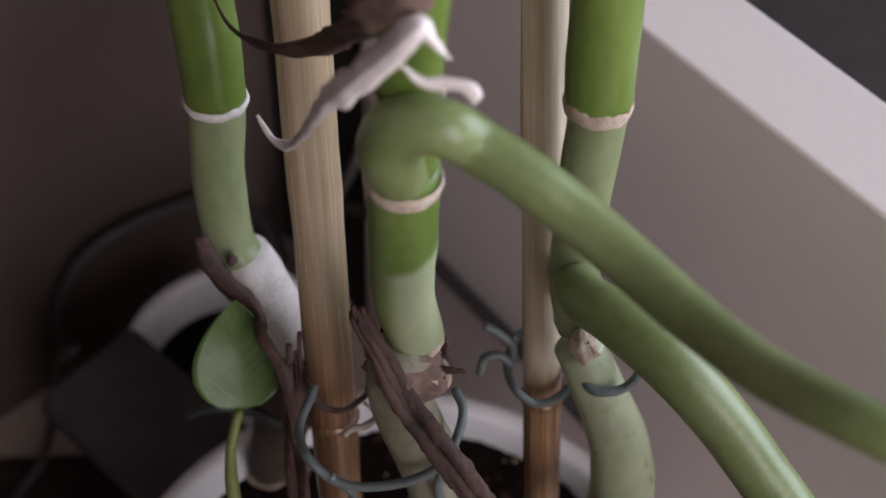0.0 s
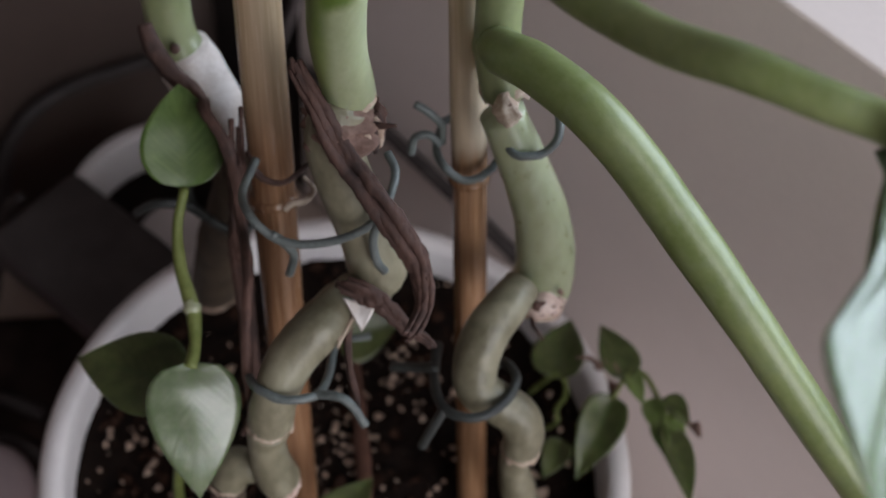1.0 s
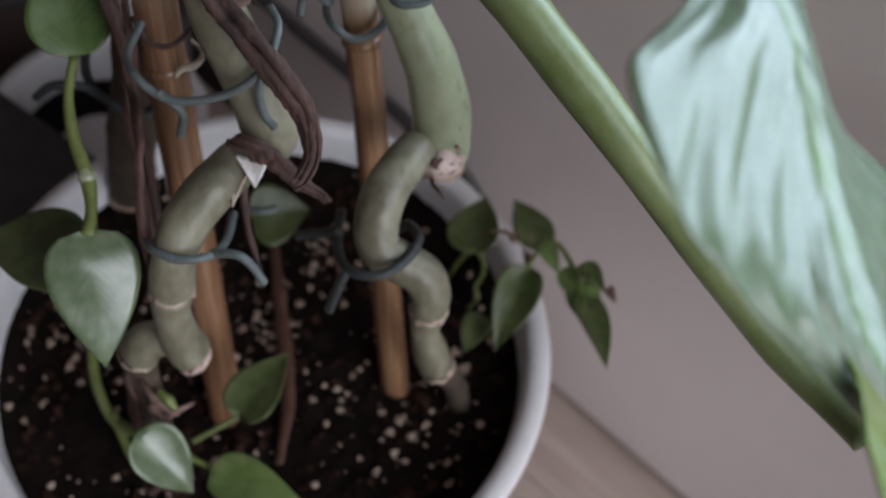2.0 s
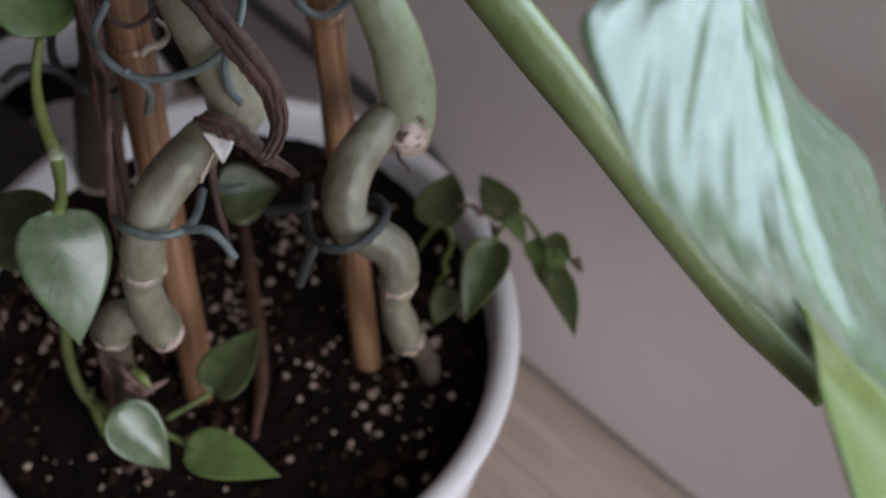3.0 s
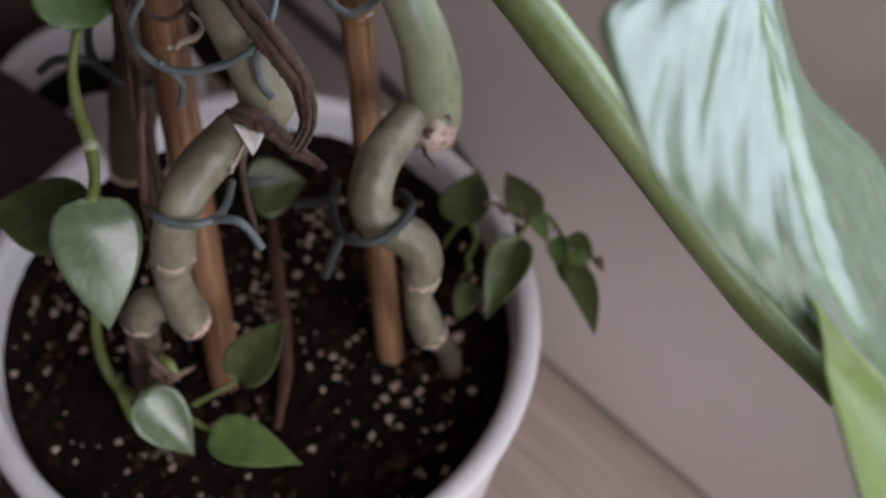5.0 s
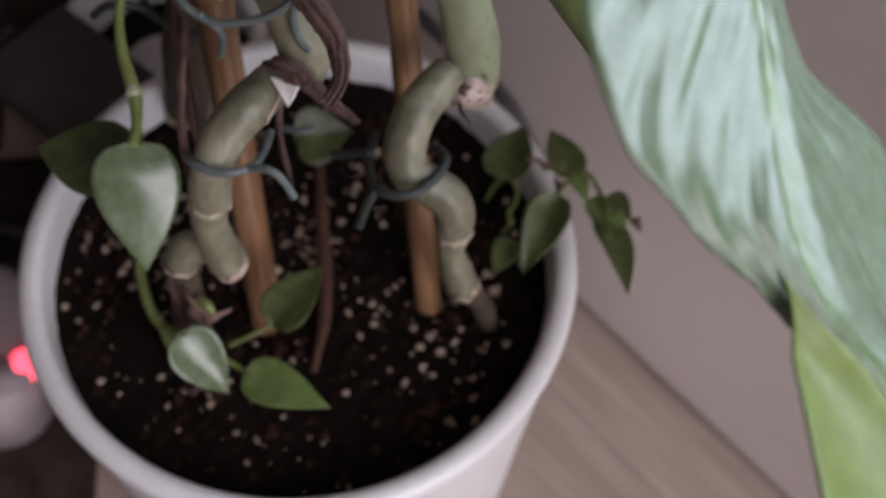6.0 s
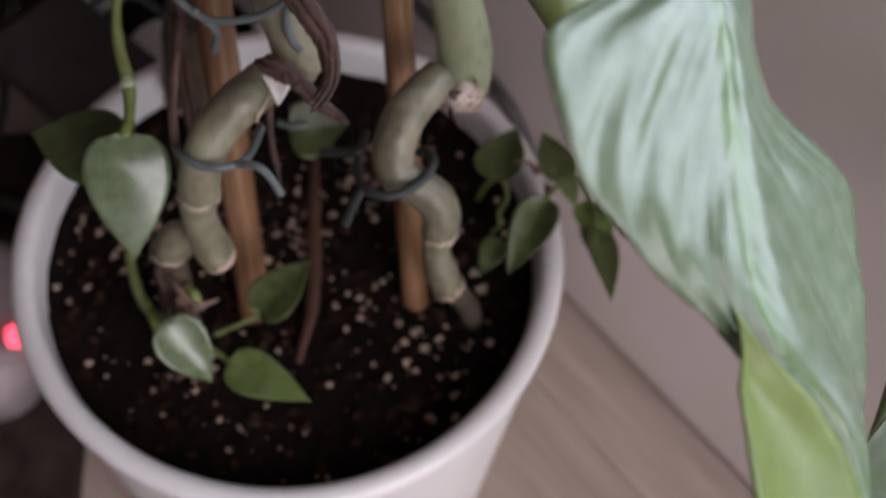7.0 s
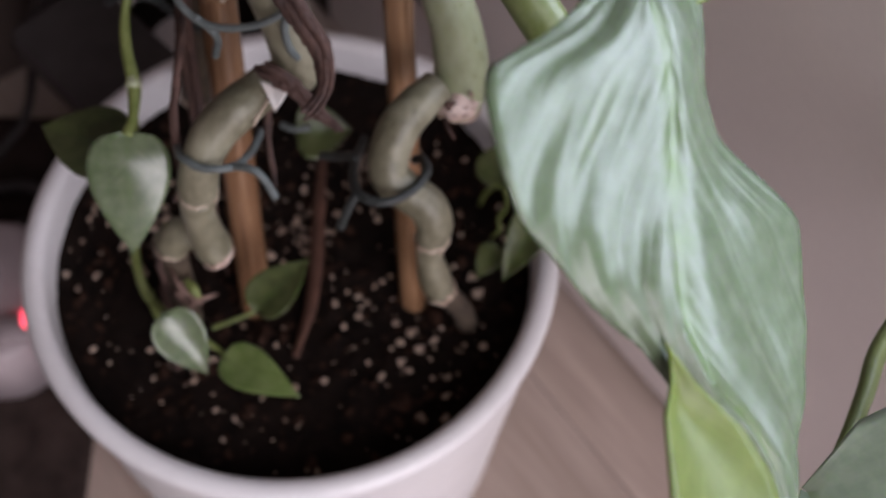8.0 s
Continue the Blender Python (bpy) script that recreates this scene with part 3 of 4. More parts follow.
P2 = [(0.0362, 0.0478, 0.2805), (0.0357, 0.0310, 0.2978), (0.0361, 0.0186, 0.3091), (0.0421, 0.0110, 0.3126), (0.0523, 0.0012, 0.3111), (0.0637, -0.0075, 0.3025), (0.0751, -0.0180, 0.2920), (0.0854, -0.0278, 0.2825), (0.0973, -0.0391, 0.2710), (0.1092, -0.0509, 0.2594), (0.1217, -0.0639, 0.2488), (0.1322, -0.0760, 0.2440), (0.1384, -0.0875, 0.2446)]
part("petiole", tube(P2, [0.0048, 0.0053, 0.0058, 0.0058, 0.0052, 0.0046, 0.0036], 18, rough=0.03), PETIOLE, plant_right, "thick green leaf stalk")

BL_O, BL_E2, BL_E1, BL_N = Vector((0.0837, -0.0769, 0.3795)), Vector((0.1676, -0.8928, -0.4181)), Vector((0.7358, 0.3955, -0.5497)), Vector((0.6561, -0.2155, 0.7232))
# along the blade: distance, left half, midrib shift, right half, in metres
BL = [(-0.014, -0.004, 0.006, 0.012), (-0.005, 0.004, 0.002, 0.0217), (0.0005, 0.011, 0.002, 0.0199), (0.0045, 0.0170, 0.0025, 0.0190), (0.0085, 0.0250, 0.003, 0.0180), (0.0115, 0.0318, 0.003, 0.0175), (0.0150, 0.0332, 0.003, 0.0178), (0.0205, 0.0328, 0.003, 0.0195), (0.0277, 0.0316, 0.002, 0.0300), (0.0348, 0.0275, 0.001, 0.0402), (0.0445, 0.0172, 0.0005, 0.0398), (0.0535, 0.0055, 0.0015, 0.0390), (0.0607, -0.0015, 0.0055, 0.0373), (0.0685, -0.0115, 0.0150, 0.0352), (0.077, -0.0178, 0.0208, 0.0315), (0.086, -0.0208, 0.0232, 0.0275), (0.094, -0.0220, 0.0235, 0.0250)]


def table(rows, x, k):
    for a, b in zip(rows, rows[1:]):
        if x <= b[0]:
            s = (x - a[0]) / (b[0] - a[0])
            return a[k] + (b[k] - a[k]) * s
    return rows[-1][k]


def big_leaf(u, v):
    d = BL[0][0] + (BL[-1][0] - BL[0][0]) * v
    lf, md, rt = (sum(table(BL, d + o, k) for o in (-0.001, 0, 0.001)) / 3 for k in (1, 2, 3))
    s = (u - 0.5) * 2
    x = md + (md + lf) * s if s < 0 else md + (rt - md) * s
    across = abs(s)
    h = -0.0045 * across ** 1.4 + 0.0008 * math.exp(-(across / 0.07) ** 2) * -1 + 0.0013 * noise.noise(Vector(((d - across * 0.042) * 120, across * 1.5, 7))) * min(1, across * 2.5) * (1.0 if s < 0 else 0.4)
    h += 0.0003 * noise.noise(Vector(((d - across * 0.05) * 420, across * 2.2, 11))) * min(1, across * 3) * (1.0 if s < 0 else 0.3)
    h += 0.0015 * noise.noise(Vector((x * 60, d * 45 - across, 3))) - 12 * max(0.0, 0.009 - d) ** 2
    return BL_O + BL_E2 * d + BL_E1 * x + BL_N * h


leaf = part("leaf_blade", sheet_mesh("leaf_blade", big_leaf, 44, 64, 0.0006, LEAF_BIG), None, stalk_mid, "large glossy silvery green leaf with a green midrib")


def leaf_lobe(u, v):
    x = -0.020 + 0.042 * u
    d = 0.0100 - 0.32 * (x + 0.020) - 0.014 * v * math.sin(math.pi * (0.02 + 0.55 * u))
    return BL_O + BL_E2 * d + BL_E1 * x - BL_N * (0.0050 + 0.007 * v * u)


part("leaf_lobe", sheet_mesh("leaf_lobe", leaf_lobe, 16, 10, 0.0006, LEAF_UNDER), None, stalk_mid, "yellow green underside at the leaf base")


def leaf_flap(u, v):
    d = 0.0535 + 0.0525 * v
    x = -table(BL, min(d, 0.0939), 1) + 0.0015
    top = BL_O + BL_E2 * d + BL_E1 * x - BL_N * 0.0006
    far = Vector((0.0890 + 0.006 * v, -0.1300 - 0.052 * v, 0.3575 - 0.012 * v))
    w = min(1.0, v / 0.12)
    q = top.lerp(far, u * w)
    return q - Vector((0, 0, 1)) * 0.004 * math.sin(math.pi * u) * w


part("leaf_margin", sheet_mesh("leaf_margin", leaf_flap, 12, 30, 0.0006, LEAF_UNDER), None, stalk_mid, "yellow green underside of the curled leaf edge")

# ---- small vines ----
vine = thing("young_vine", "small trailing vine with pointed green leaves in the pot", "houseplant")
VL = [(-0.0381, 0.0207, 0.2565), (-0.0397, 0.0130, 0.2514), (-0.0388, 0.0042, 0.2464), (-0.0357, -0.0052, 0.2422), (-0.0347, -0.0137, 0.2394), (-0.0356, -0.0193, 0.2380)]
part("vine_stem", tube(VL, [0.0012, 0.0013, 0.0016, 0.0019, 0.0014, 0.0017], 12, rough=0.06, bumps=300), VINE, vine)
part("vine_node", tube([(-0.0362, -0.0036, 0.2431), (-0.0357, -0.0052, 0.2424), (-0.0354, -0.0070, 0.2416)], [0.0016, 0.0022, 0.0017], 12, 4, rough=0.15, bumps=600), STEM_PALE, vine, "pale swollen node")
VL2 = [(-0.0350, -0.0140, 0.2385), (-0.0375, -0.0160, 0.220), (-0.0415, -0.0180, 0.195), (-0.0445, -0.022, 0.172), (-0.0415, -0.029, 0.160), (-0.034, -0.035, 0.160), (-0.030, -0.038, 0.162)]
part("vine_stem", tube(VL2, [0.0016, 0.0015, 0.0015, 0.0017, 0.0012], 10), VINE, vine)
blade("leaf", (-0.0356, -0.0190, 0.2385), (-0.0334, -0.0438, 0.2150), (0.20, -0.57, 0.79), 0.0228, LEAF_SMALL, vine, label="glossy pointed green leaf", droop=0.30, fold=-0.06, heart=0.03)
blade("leaf", (-0.0381, 0.0207, 0.2565), (-0.0395, 0.0410, 0.272), (0.15, -0.62, 0.75), 0.0215, LEAF_MID, vine, seed=2, oval=0.4, heart=0.0, fold=0.12)
blade("leaf", (-0.0400, -0.0140, 0.2200), (-0.0683, -0.0036, 0.2152), (0.1, -0.3, 0.9), 0.022, LEAF_DARK, vine, seed=4)
blade("leaf", (-0.0292, -0.0462, 0.1829), (-0.0170, -0.0566, 0.1652), (0.30, -0.52, 0.78), 0.0155, LEAF_SMALL, vine, seed=1)
blade("leaf", (-0.0105, -0.0546, 0.1745), (0.0129, -0.0665, 0.1778), (0.1, -0.3, 0.9), 0.0135, LEAF_YOUNG, vine, seed=3, label="bright young green leaf")
blade("leaf", (-0.0046, -0.0359, 0.1700), (0.0096, -0.0188, 0.1742), (-0.4, -0.5, 0.7), 0.0155, LEAF_DARK, vine, seed=5)

vine_r = thing("young_vine", "small dark leaved vine leaning over the pot rim", "houseplant")
for b, t_, w, mt, u, sd in (((0.0664, 0.0214, 0.1600), (0.0733, 0.0410, 0.1620), 0.0165, LEAF_DARK, (-0.3, -0.35, 0.8), 1), ((0.0825, 0.0097, 0.1660), (0.0707, -0.0120, 0.1560), 0.0140, LEAF_DARK, (-0.2, -0.4, 0.9), 2),
                            ((0.0876, 0.0179, 0.1660), (0.0817, 0.0366, 0.1660), 0.0125, LEAF_DARK, (0.1, -0.25, 0.9), 3), ((0.0980, -0.0007, 0.1660), (0.1027, -0.0240, 0.1640), 0.0105, LEAF_DARK, (0.3, -0.2, 0.9), 4),
                            ((0.0986, 0.0098, 0.1660), (0.1054, 0.0009, 0.1660), 0.0085, LEAF_DARK, (0.3, -0.1, 0.9), 5), ((0.0942, 0.0093, 0.1660), (0.0969, -0.0035, 0.1660), 0.0070, LEAF_YOUNG, (-0.2, -0.5, 0.7), 6),
                            ((0.0986, 0.0039, 0.1660), (0.1037, -0.0011, 0.1660), 0.0060, LEAF_YOUNG, (0.1, -0.3, 0.9), 7), ((0.0951, 0.0021, 0.1660), (0.0972, -0.0104, 0.1660), 0.0050, LEAF_YOUNG, (-0.2, -0.3, 0.9), 8),
                            ((0.0686, 0.0036, 0.1500), (0.0624, -0.0077, 0.1480), 0.0090, LEAF_DARK, (-0.1, -0.3, 0.9), 9), ((0.0887, 0.0183, 0.1660), (0.0919, 0.0082, 0.1660), 0.0060, LEAF_YOUNG, (0.2, -0.6, 0.6), 10)):
    blade("leaf", b, t_, u, w, mt, vine_r, seed=sd * 1.7, fold=0.3 + 0.05 * (sd % 3), ripple=0.10)
part("vine_stem", tube([(0.0878, 0.0156, 0.1280), (0.0837, 0.0141, 0.1520), (0.0825, 0.0101, 0.1660), (0.0879, 0.0179, 0.1660), (0.0928, 0.0189, 0.1660), (0.0965, 0.0108, 0.1660), (0.0987, 0.0014, 0.1660)], [0.0009, 0.0008, 0.0008, 0.0009, 0.0007], 8), VINE, vine_r)
part("vine_stem", tube([(0.0618, 0.0300, 0.1300), (0.0631, 0.0235, 0.1500), (0.0664, 0.0214, 0.1600), (0.0698, 0.0212, 0.1580), (0.0710, 0.0189, 0.1520), (0.0686, 0.0169, 0.1460), (0.0694, 0.0150, 0.1420), (0.0667, 0.0150, 0.1360)], [0.0008, 0.0009, 0.0010, 0.0008, 0.0007, 0.0006], 8, rough=0.2, bumps=500), VINE, vine_r)
for pts in ([(0.0725, 0.0245, 0.1660), (0.0772, 0.0239, 0.1660), (0.0797, 0.0215, 0.1660), (0.0836, 0.0217, 0.1660), (0.0864, 0.0172, 0.1660)], [(0.1042, 0.0018, 0.1660), (0.1068, 0.0004, 0.1660), (0.1080, -0.0031, 0.1660)], [(0.0817, 0.0175, 0.1660), (0.0834, 0.0135, 0.1660), (0.0824, 0.0093, 0.1660)]):
    part("withered_leaf", tube(pts, [0.0003, 0.0010, 0.0022, 0.0015, 0.0004], 10, 6, rough=0.6, bumps=500, flat=0.4), HUSK, vine_r, "withered brown leaf")
blade("leaf", (0.0000, 0.030, 0.171), (0.0175, 0.0330, 0.170), (0.1, -0.5, 0.8), 0.019, LEAF_DARK, vine, seed=7)
part("vine_stem", tube([(-0.0310, -0.0434, 0.1789), (-0.0163, -0.0499, 0.1728), (-0.0094, -0.0546, 0.1732)], [0.001, 0.0009, 0.0008], 8), VINE, vine)
part("vine_stem", tube([(-0.0172, -0.0439, 0.1713), (-0.0110, -0.0396, 0.1696), (-0.0046, -0.0361, 0.1698)], [0.0009, 0.0008, 0.0008], 8), VINE, vine)
part("vine_stem", tube([(-0.0405, -0.0290, 0.162), (-0.0400, -0.030, 0.150), (-0.0395, -0.0295, 0.130)], [0.0014, 0.0014, 0.0013], 8), VINE, vine)
part("bud", tube([(-0.0252, -0.0338, 0.1821), (-0.0227, -0.0361, 0.1817), (-0.0205, -0.0379, 0.1794)], [0.0012, 0.0016, 0.0007], 10), VINE, vine, "pale yellow green bud")

stalk = thing("dead_stalk", "thin reddish brown dead stalk lying on the soil", "twig")
part("twig", tube([(0.0046, 0.0465, 0.1375), (0.0060, 0.0219, 0.1385), (0.0075, 0.0019, 0.1395), (0.0080, -0.0182, 0.1390), (0.0048, -0.0361, 0.1365)], [0.0014, 0.0024, 0.0026, 0.0022, 0.0012], 12, rough=0.3, bumps=160, flat=0.6), RUST, stalk)

# ---- scars, sheaths and roots on the stems ----


def collar(parent, centre, way, r, h=0.0016, material=None, ragged=0.25, seed=0.0, arc=1.0, label="", out=1.03):
    """The ragged ring that an old leaf leaves round a stem."""
    c, d = Vector(centre), Vector(way).normalized()
    ref = Vector((0, -1, 0.3))
    u = (ref - d * ref.dot(d)).normalized()
    w = d.cross(u)
    bm = bmesh.new()
    n = 40
    rows = []
    for k, (dr, dh) in enumerate(((0.97, -1), (out, -0.6), (out + 0.05, 0.2), (out, 1.0), (0.98, 1.1))):
        row = []
        for j in range(n):
            a = 2 * math.pi * j / n
            e = noise.noise(Vector((math.cos(a) * 2.2, math.sin(a) * 2.2, seed + 3)))
            f = noise.noise(Vector((math.cos(a) * 6, math.sin(a) * 6, seed + 9)))
            p = c + (u * math.cos(a) + w * math.sin(a)) * r * (dr + (0.03 * f if 0 < k < 4 else 0)) + d * h * (dh * (1 + ragged * f * 2) + ragged * 2.4 * e)
            row.append(bm.verts.new(p))
        rows.append(row)
    for a, b in zip(rows, rows[1:]):
        for j in range(n):
            bm.faces.new((a[j], a[(j + 1) % n], b[(j + 1) % n], b[j]))
    return part("node_scar", bm, material or SCAR, parent, label)


collar(plant_mid, (-0.0006, 0.0107, 0.3560), (0.08, 0.05, 1), 0.0066, 0.0016, SCAR, 0.12, 1, out=1.0)
collar(plant_mid, (-0.0004, 0.0121, 0.3763), (0, 0.1, 1), 0.0060, 0.0012, SCAR, 0.4, 2, out=1.0)
collar(plant_mid, (0.0018, 0.0160, 0.2975), (0.2, 0.2, -1), 0.0060, 0.0009, SCAR, 0.5, 3)
collar(plant_mid, Bm[-1], (0, -0.2, -1), 0.0058, 0.0008, SCAR, 0.9, 4, out=0.985)
collar(plant_mid, Cm[-1], (0.4, -0.1, -0.8), 0.0049, 0.0009, CUT, 0.35, 5, out=0.99)
collar(plant_mid, Dm[2], (-0.2, 0.0, -1), 0.0054, 0.0008, SCAR, 0.9, 6, out=0.985)
collar(plant_right, (0.0364, 0.0431, 0.3400), (0, 0.2, 1), 0.0066, 0.0017, SCAR, 0.15, 7, out=1.01)
collar(plant_right, (0.0386, 0.0285, 0.2885), (0.3, -0.3, -1), 0.0062, 0.0022, SCAR, 0.6, 8)
collar(plant_right, RA[-1], (-0.15, -0.2, -1), 0.0071, 0.0008, SCAR, 0.6, 9, out=0.99)
collar(plant_right, RB[-1], (0, -0.1, -1), 0.0052, 0.0008, SCAR, 0.9, 10, out=0.985)
collar(plant_right, RC[3], (0.3, 0.0, -1), 0.0049, 0.0011, SCAR, 0.9, 11, out=0.985)
collar(plant_left, (-0.0432, 0.0708, 0.3075), (0, 0.2, 1), 0.0071, 0.0011, PITH, 0.18, 12, out=1.01)
collar(plant_left, (-0.0430, 0.0675, 0.1370), (0.1, -0.2, 1), 0.0082, 0.0014, SCAR, 0.4, 13)

collar(plant_mid, (0.0006, 0.0142, 0.2915), (0.1, 0.2, -1), 0.0066, 0.0036, ROOT, 0.8, 21, label="brown fibrous cut node")
part("node_husk", tube([(0.0014, 0.0142, 0.2968), (0.0006, 0.0120, 0.2925), (-0.0006, 0.0102, 0.2872)], [0.0060, 0.0084, 0.0068], 22, 8, rough=0.4, bumps=420, groove=0.08), HUSK, plant_mid, "brown papery husk under the cut node")
# dark eye in the bleached scar, cut end under the twisted stem
part("scar_eye", tube([(-0.0411, 0.0518, 0.2728), (-0.0410, 0.0500, 0.2740)], [0.0014, 0.0010], 12, 2), ROOT, bleached, "dark eye in the scar")
scar = part("cut_scar", tube([(0.0531, 0.0105, 0.2301), (0.0517, 0.0057, 0.2293), (0.0507, 0.0037, 0.2264)], [0.0056, 0.0067, 0.0040], 28, 8, rough=0.25, bumps=420, groove=0.03), CUT, plant_right, "pinkish white cut scar")
part("scar_eye", tube([(0.0489, 0.0014, 0.2365), (0.0503, 0.0002, 0.2357), (0.0524, 0.0007, 0.2364)], [0.0003, 0.0011, 0.0003], 10, 4, rough=0.5, bumps=700), ROOT, scar, "dark split in the scar")
part("scar_eye", tube([(0.0500, 0.0002, 0.2344), (0.0512, -0.0006, 0.2339)], [0.0009, 0.0004], 10, 4, rough=0.5, bumps=700), ROOT, scar)
part("scar_eye", tube([(0.0559, 0.0032, 0.2382), (0.0568, 0.0022, 0.2375)], [0.0009, 0.0006], 10, 3, rough=0.4, bumps=700), HUSK, plant_right)
part("stem_bud", tube([(0.0372, 0.0215, 0.2925), (0.0382, 0.0195, 0.2892), (0.0396, 0.0190, 0.2855)], [0.0012, 0.0026, 0.0030, 0.0014], 18, 6, rough=0.45, bumps=420, groove=0.1), SCAR, plant_right, "brown knotted bud scar")


def strand(parent, name, pts, radii, material, flat=0.6, groove=0.12, rough=0.35, seed=0.0, label="", segs=14):
    return part(name, tube(pts, radii, segs, 8, rough=rough, flat=flat, bumps=220, groove=groove, seed=seed), material, parent, label)


def fibrous(parent, name, pts, width, count, material, label="", seed=1, thin=0.0011, curl=0.5):
    """A dried root: many shrunken fibres lying side by side and twisting along one line."""
    rr = random.Random(seed)
    line = spline(pts, 6)
    bm = bmesh.new()
    for k in range(count):
        ph, tw, a0, a1 = rr.uniform(0, 6.28), rr.uniform(-1.5, 1.5), rr.uniform(0, 0.12), rr.uniform(0.86, 1.0)
        sub = []
        for i, p in enumerate(line):
            s = i / (len(line) - 1)
            if not a0 <= s <= a1:
                continue
            t = (line[min(i + 1, len(line) - 1)] - line[max(i - 1, 0)]).normalized()
            side = t.cross(Vector((0, -0.6, 0.8))).normalized()
            deep = side.cross(t)
            w = width * (0.55 + 0.45 * math.sin(math.pi * min(1, s * 1.1 + 0.15))) * (1 + 0.3 * noise.noise(Vector((s * 6, k, seed))))
            c = (k / max(1, count - 1) - 0.5) * 2
            sub.append(p + side * w * (0.8 * c + 0.25 * math.sin(ph + tw * 5 * s)) + deep * w * 0.45 * math.cos(ph + tw * 7 * s))
        if len(sub) > 4:
            tube(sub[::2], [thin * 0.5, thin * rr.uniform(0.8, 1.3), thin * rr.uniform(0.8, 1.2), thin * 0.35], 8, 3, rough=0.5, bumps=500, bm=bm, seed=k)
    return part(name, bm, material, parent, label)


BR = [(-0.0100, 0.0150, 0.3120), (-0.0088, 0.0130, 0.3085), (-0.0046, 0.0085, 0.3020), (0.0003, 0.0030, 0.2940), (0.0066, -0.0030, 0.2880), (0.0127, -0.0070, 0.2810), (0.0185, -0.0105, 0.2702), (0.0195, -0.0184, 0.2650), (0.0165, -0.0249, 0.2640), (0.0140, -0.0270, 0.2650)]
fibrous(plant_mid, "dead_root", BR, 0.0026, 9, ROOT, "shrivelled dark brown dead root", 3, 0.0012)
fibrous(plant_mid, "dead_root", [(-0.0013, -0.0066, 0.2575), (0.0020, -0.0085, 0.2578), (0.0055, -0.0098, 0.2568), (0.0090, -0.0108, 0.2548), (0.0124, -0.0129, 0.2525), (0.0163, -0.0155, 0.2499), (0.0201, -0.0170, 0.2486), (0.0237, -0.0192, 0.2465)], 0.0019, 7, ROOT, "curled dark brown husk", 5, 0.0010)
strand(plant_left, "aerial_root", [(-0.0478, 0.0530, 0.2800), (-0.0462, 0.0500, 0.2750), (-0.0430, 0.0480, 0.2700), (-0.0370, 0.0440, 0.2650), (-0.0335, 0.0370, 0.2690), (-0.0320, 0.0290, 0.2760), (-0.0268, 0.0210, 0.2720), (-0.0243, 0.0141, 0.2548), (-0.0218, -0.0015, 0.2557), (-0.0219, -0.0095, 0.2511), (-0.0222, -0.0165, 0.2464), (-0.0219, -0.0206, 0.2393), (-0.0216, -0.0232, 0.2339), (-0.0214, -0.0264, 0.2271), (-0.0237, -0.0287, 0.2211)], [0.0020, 0.0024, 0.0022, 0.0018, 0.0016, 0.0015, 0.0013, 0.0013, 0.0014, 0.0012, 0.0008], ROOT, 0.8, 0.15, seed=7, label="thin brown aerial root")
fibrous(plant_left, "aerial_root", [(-0.0246, 0.0290, 0.2810), (-0.0250, 0.0245, 0.2640), (-0.0252, 0.0200, 0.2520), (-0.0253, 0.0160, 0.2400), (-0.0245, 0.0110, 0.2250), (-0.0235, 0.004, 0.200), (-0.0225, -0.004, 0.170), (-0.022, -0.010, 0.134)], 0.0022, 7, ROOT, "flattened dark aerial root", 9, 0.0011)
strand(plant_mid, "aerial_root", [(-0.0223, 0.0235, 0.2675), (-0.0192, 0.0182, 0.2650), (-0.0140, 0.0170, 0.2640), (-0.0095, 0.0190, 0.2660), (-0.0060, 0.0220, 0.2680)], [0.0006, 0.0008, 0.0008, 0.0007, 0.0005], ROOT, 1.0, 0.1, seed=2, label="thin root looped round the stake")
strand(plant_mid, "tendril", [(-0.0089, 0.0198, 0.2629), (-0.0068, 0.0187, 0.2610), (-0.0066, 0.0180, 0.2585), (-0.0088, 0.0172, 0.2563), (-0.0118, 0.0168, 0.2557), (-0.0134, 0.0161, 0.2540)], [0.0005, 0.0007, 0.0008, 0.0008, 0.0006], SCAR, 1.0, 0.05, seed=3, label="curled pinkish tendril")
strand(plant_mid, "rootlet", [(0.0030, -0.0100, 0.2470), (0.0022, -0.0135, 0.2420), (0.0028, -0.0190, 0.2360), (0.0040, -0.0230, 0.2330), (0.0052, -0.0275, 0.2310)], [0.0010, 0.0009, 0.0008, 0.0005], ROOT, 0.8, 0.2, seed=5)
strand(plant_right, "rootlet", [(0.0498, 0.0017, 0.2280), (0.0500, -0.0020, 0.2289), (0.0512, -0.0040, 0.2289), (0.0526, -0.0046, 0.2261)], [0.0007, 0.0006, 0.0004], ROOT, 0.8, 0.2, seed=6)
strand(plant_mid, "rootlet", [(0.0030, 0.0130, 0.2950), (0.0075, 0.0100, 0.2950), (0.0125, 0.0090, 0.2960)], [0.0016, 0.0009, 0.0004], ROOT, 0.8, 0.2, seed=16)
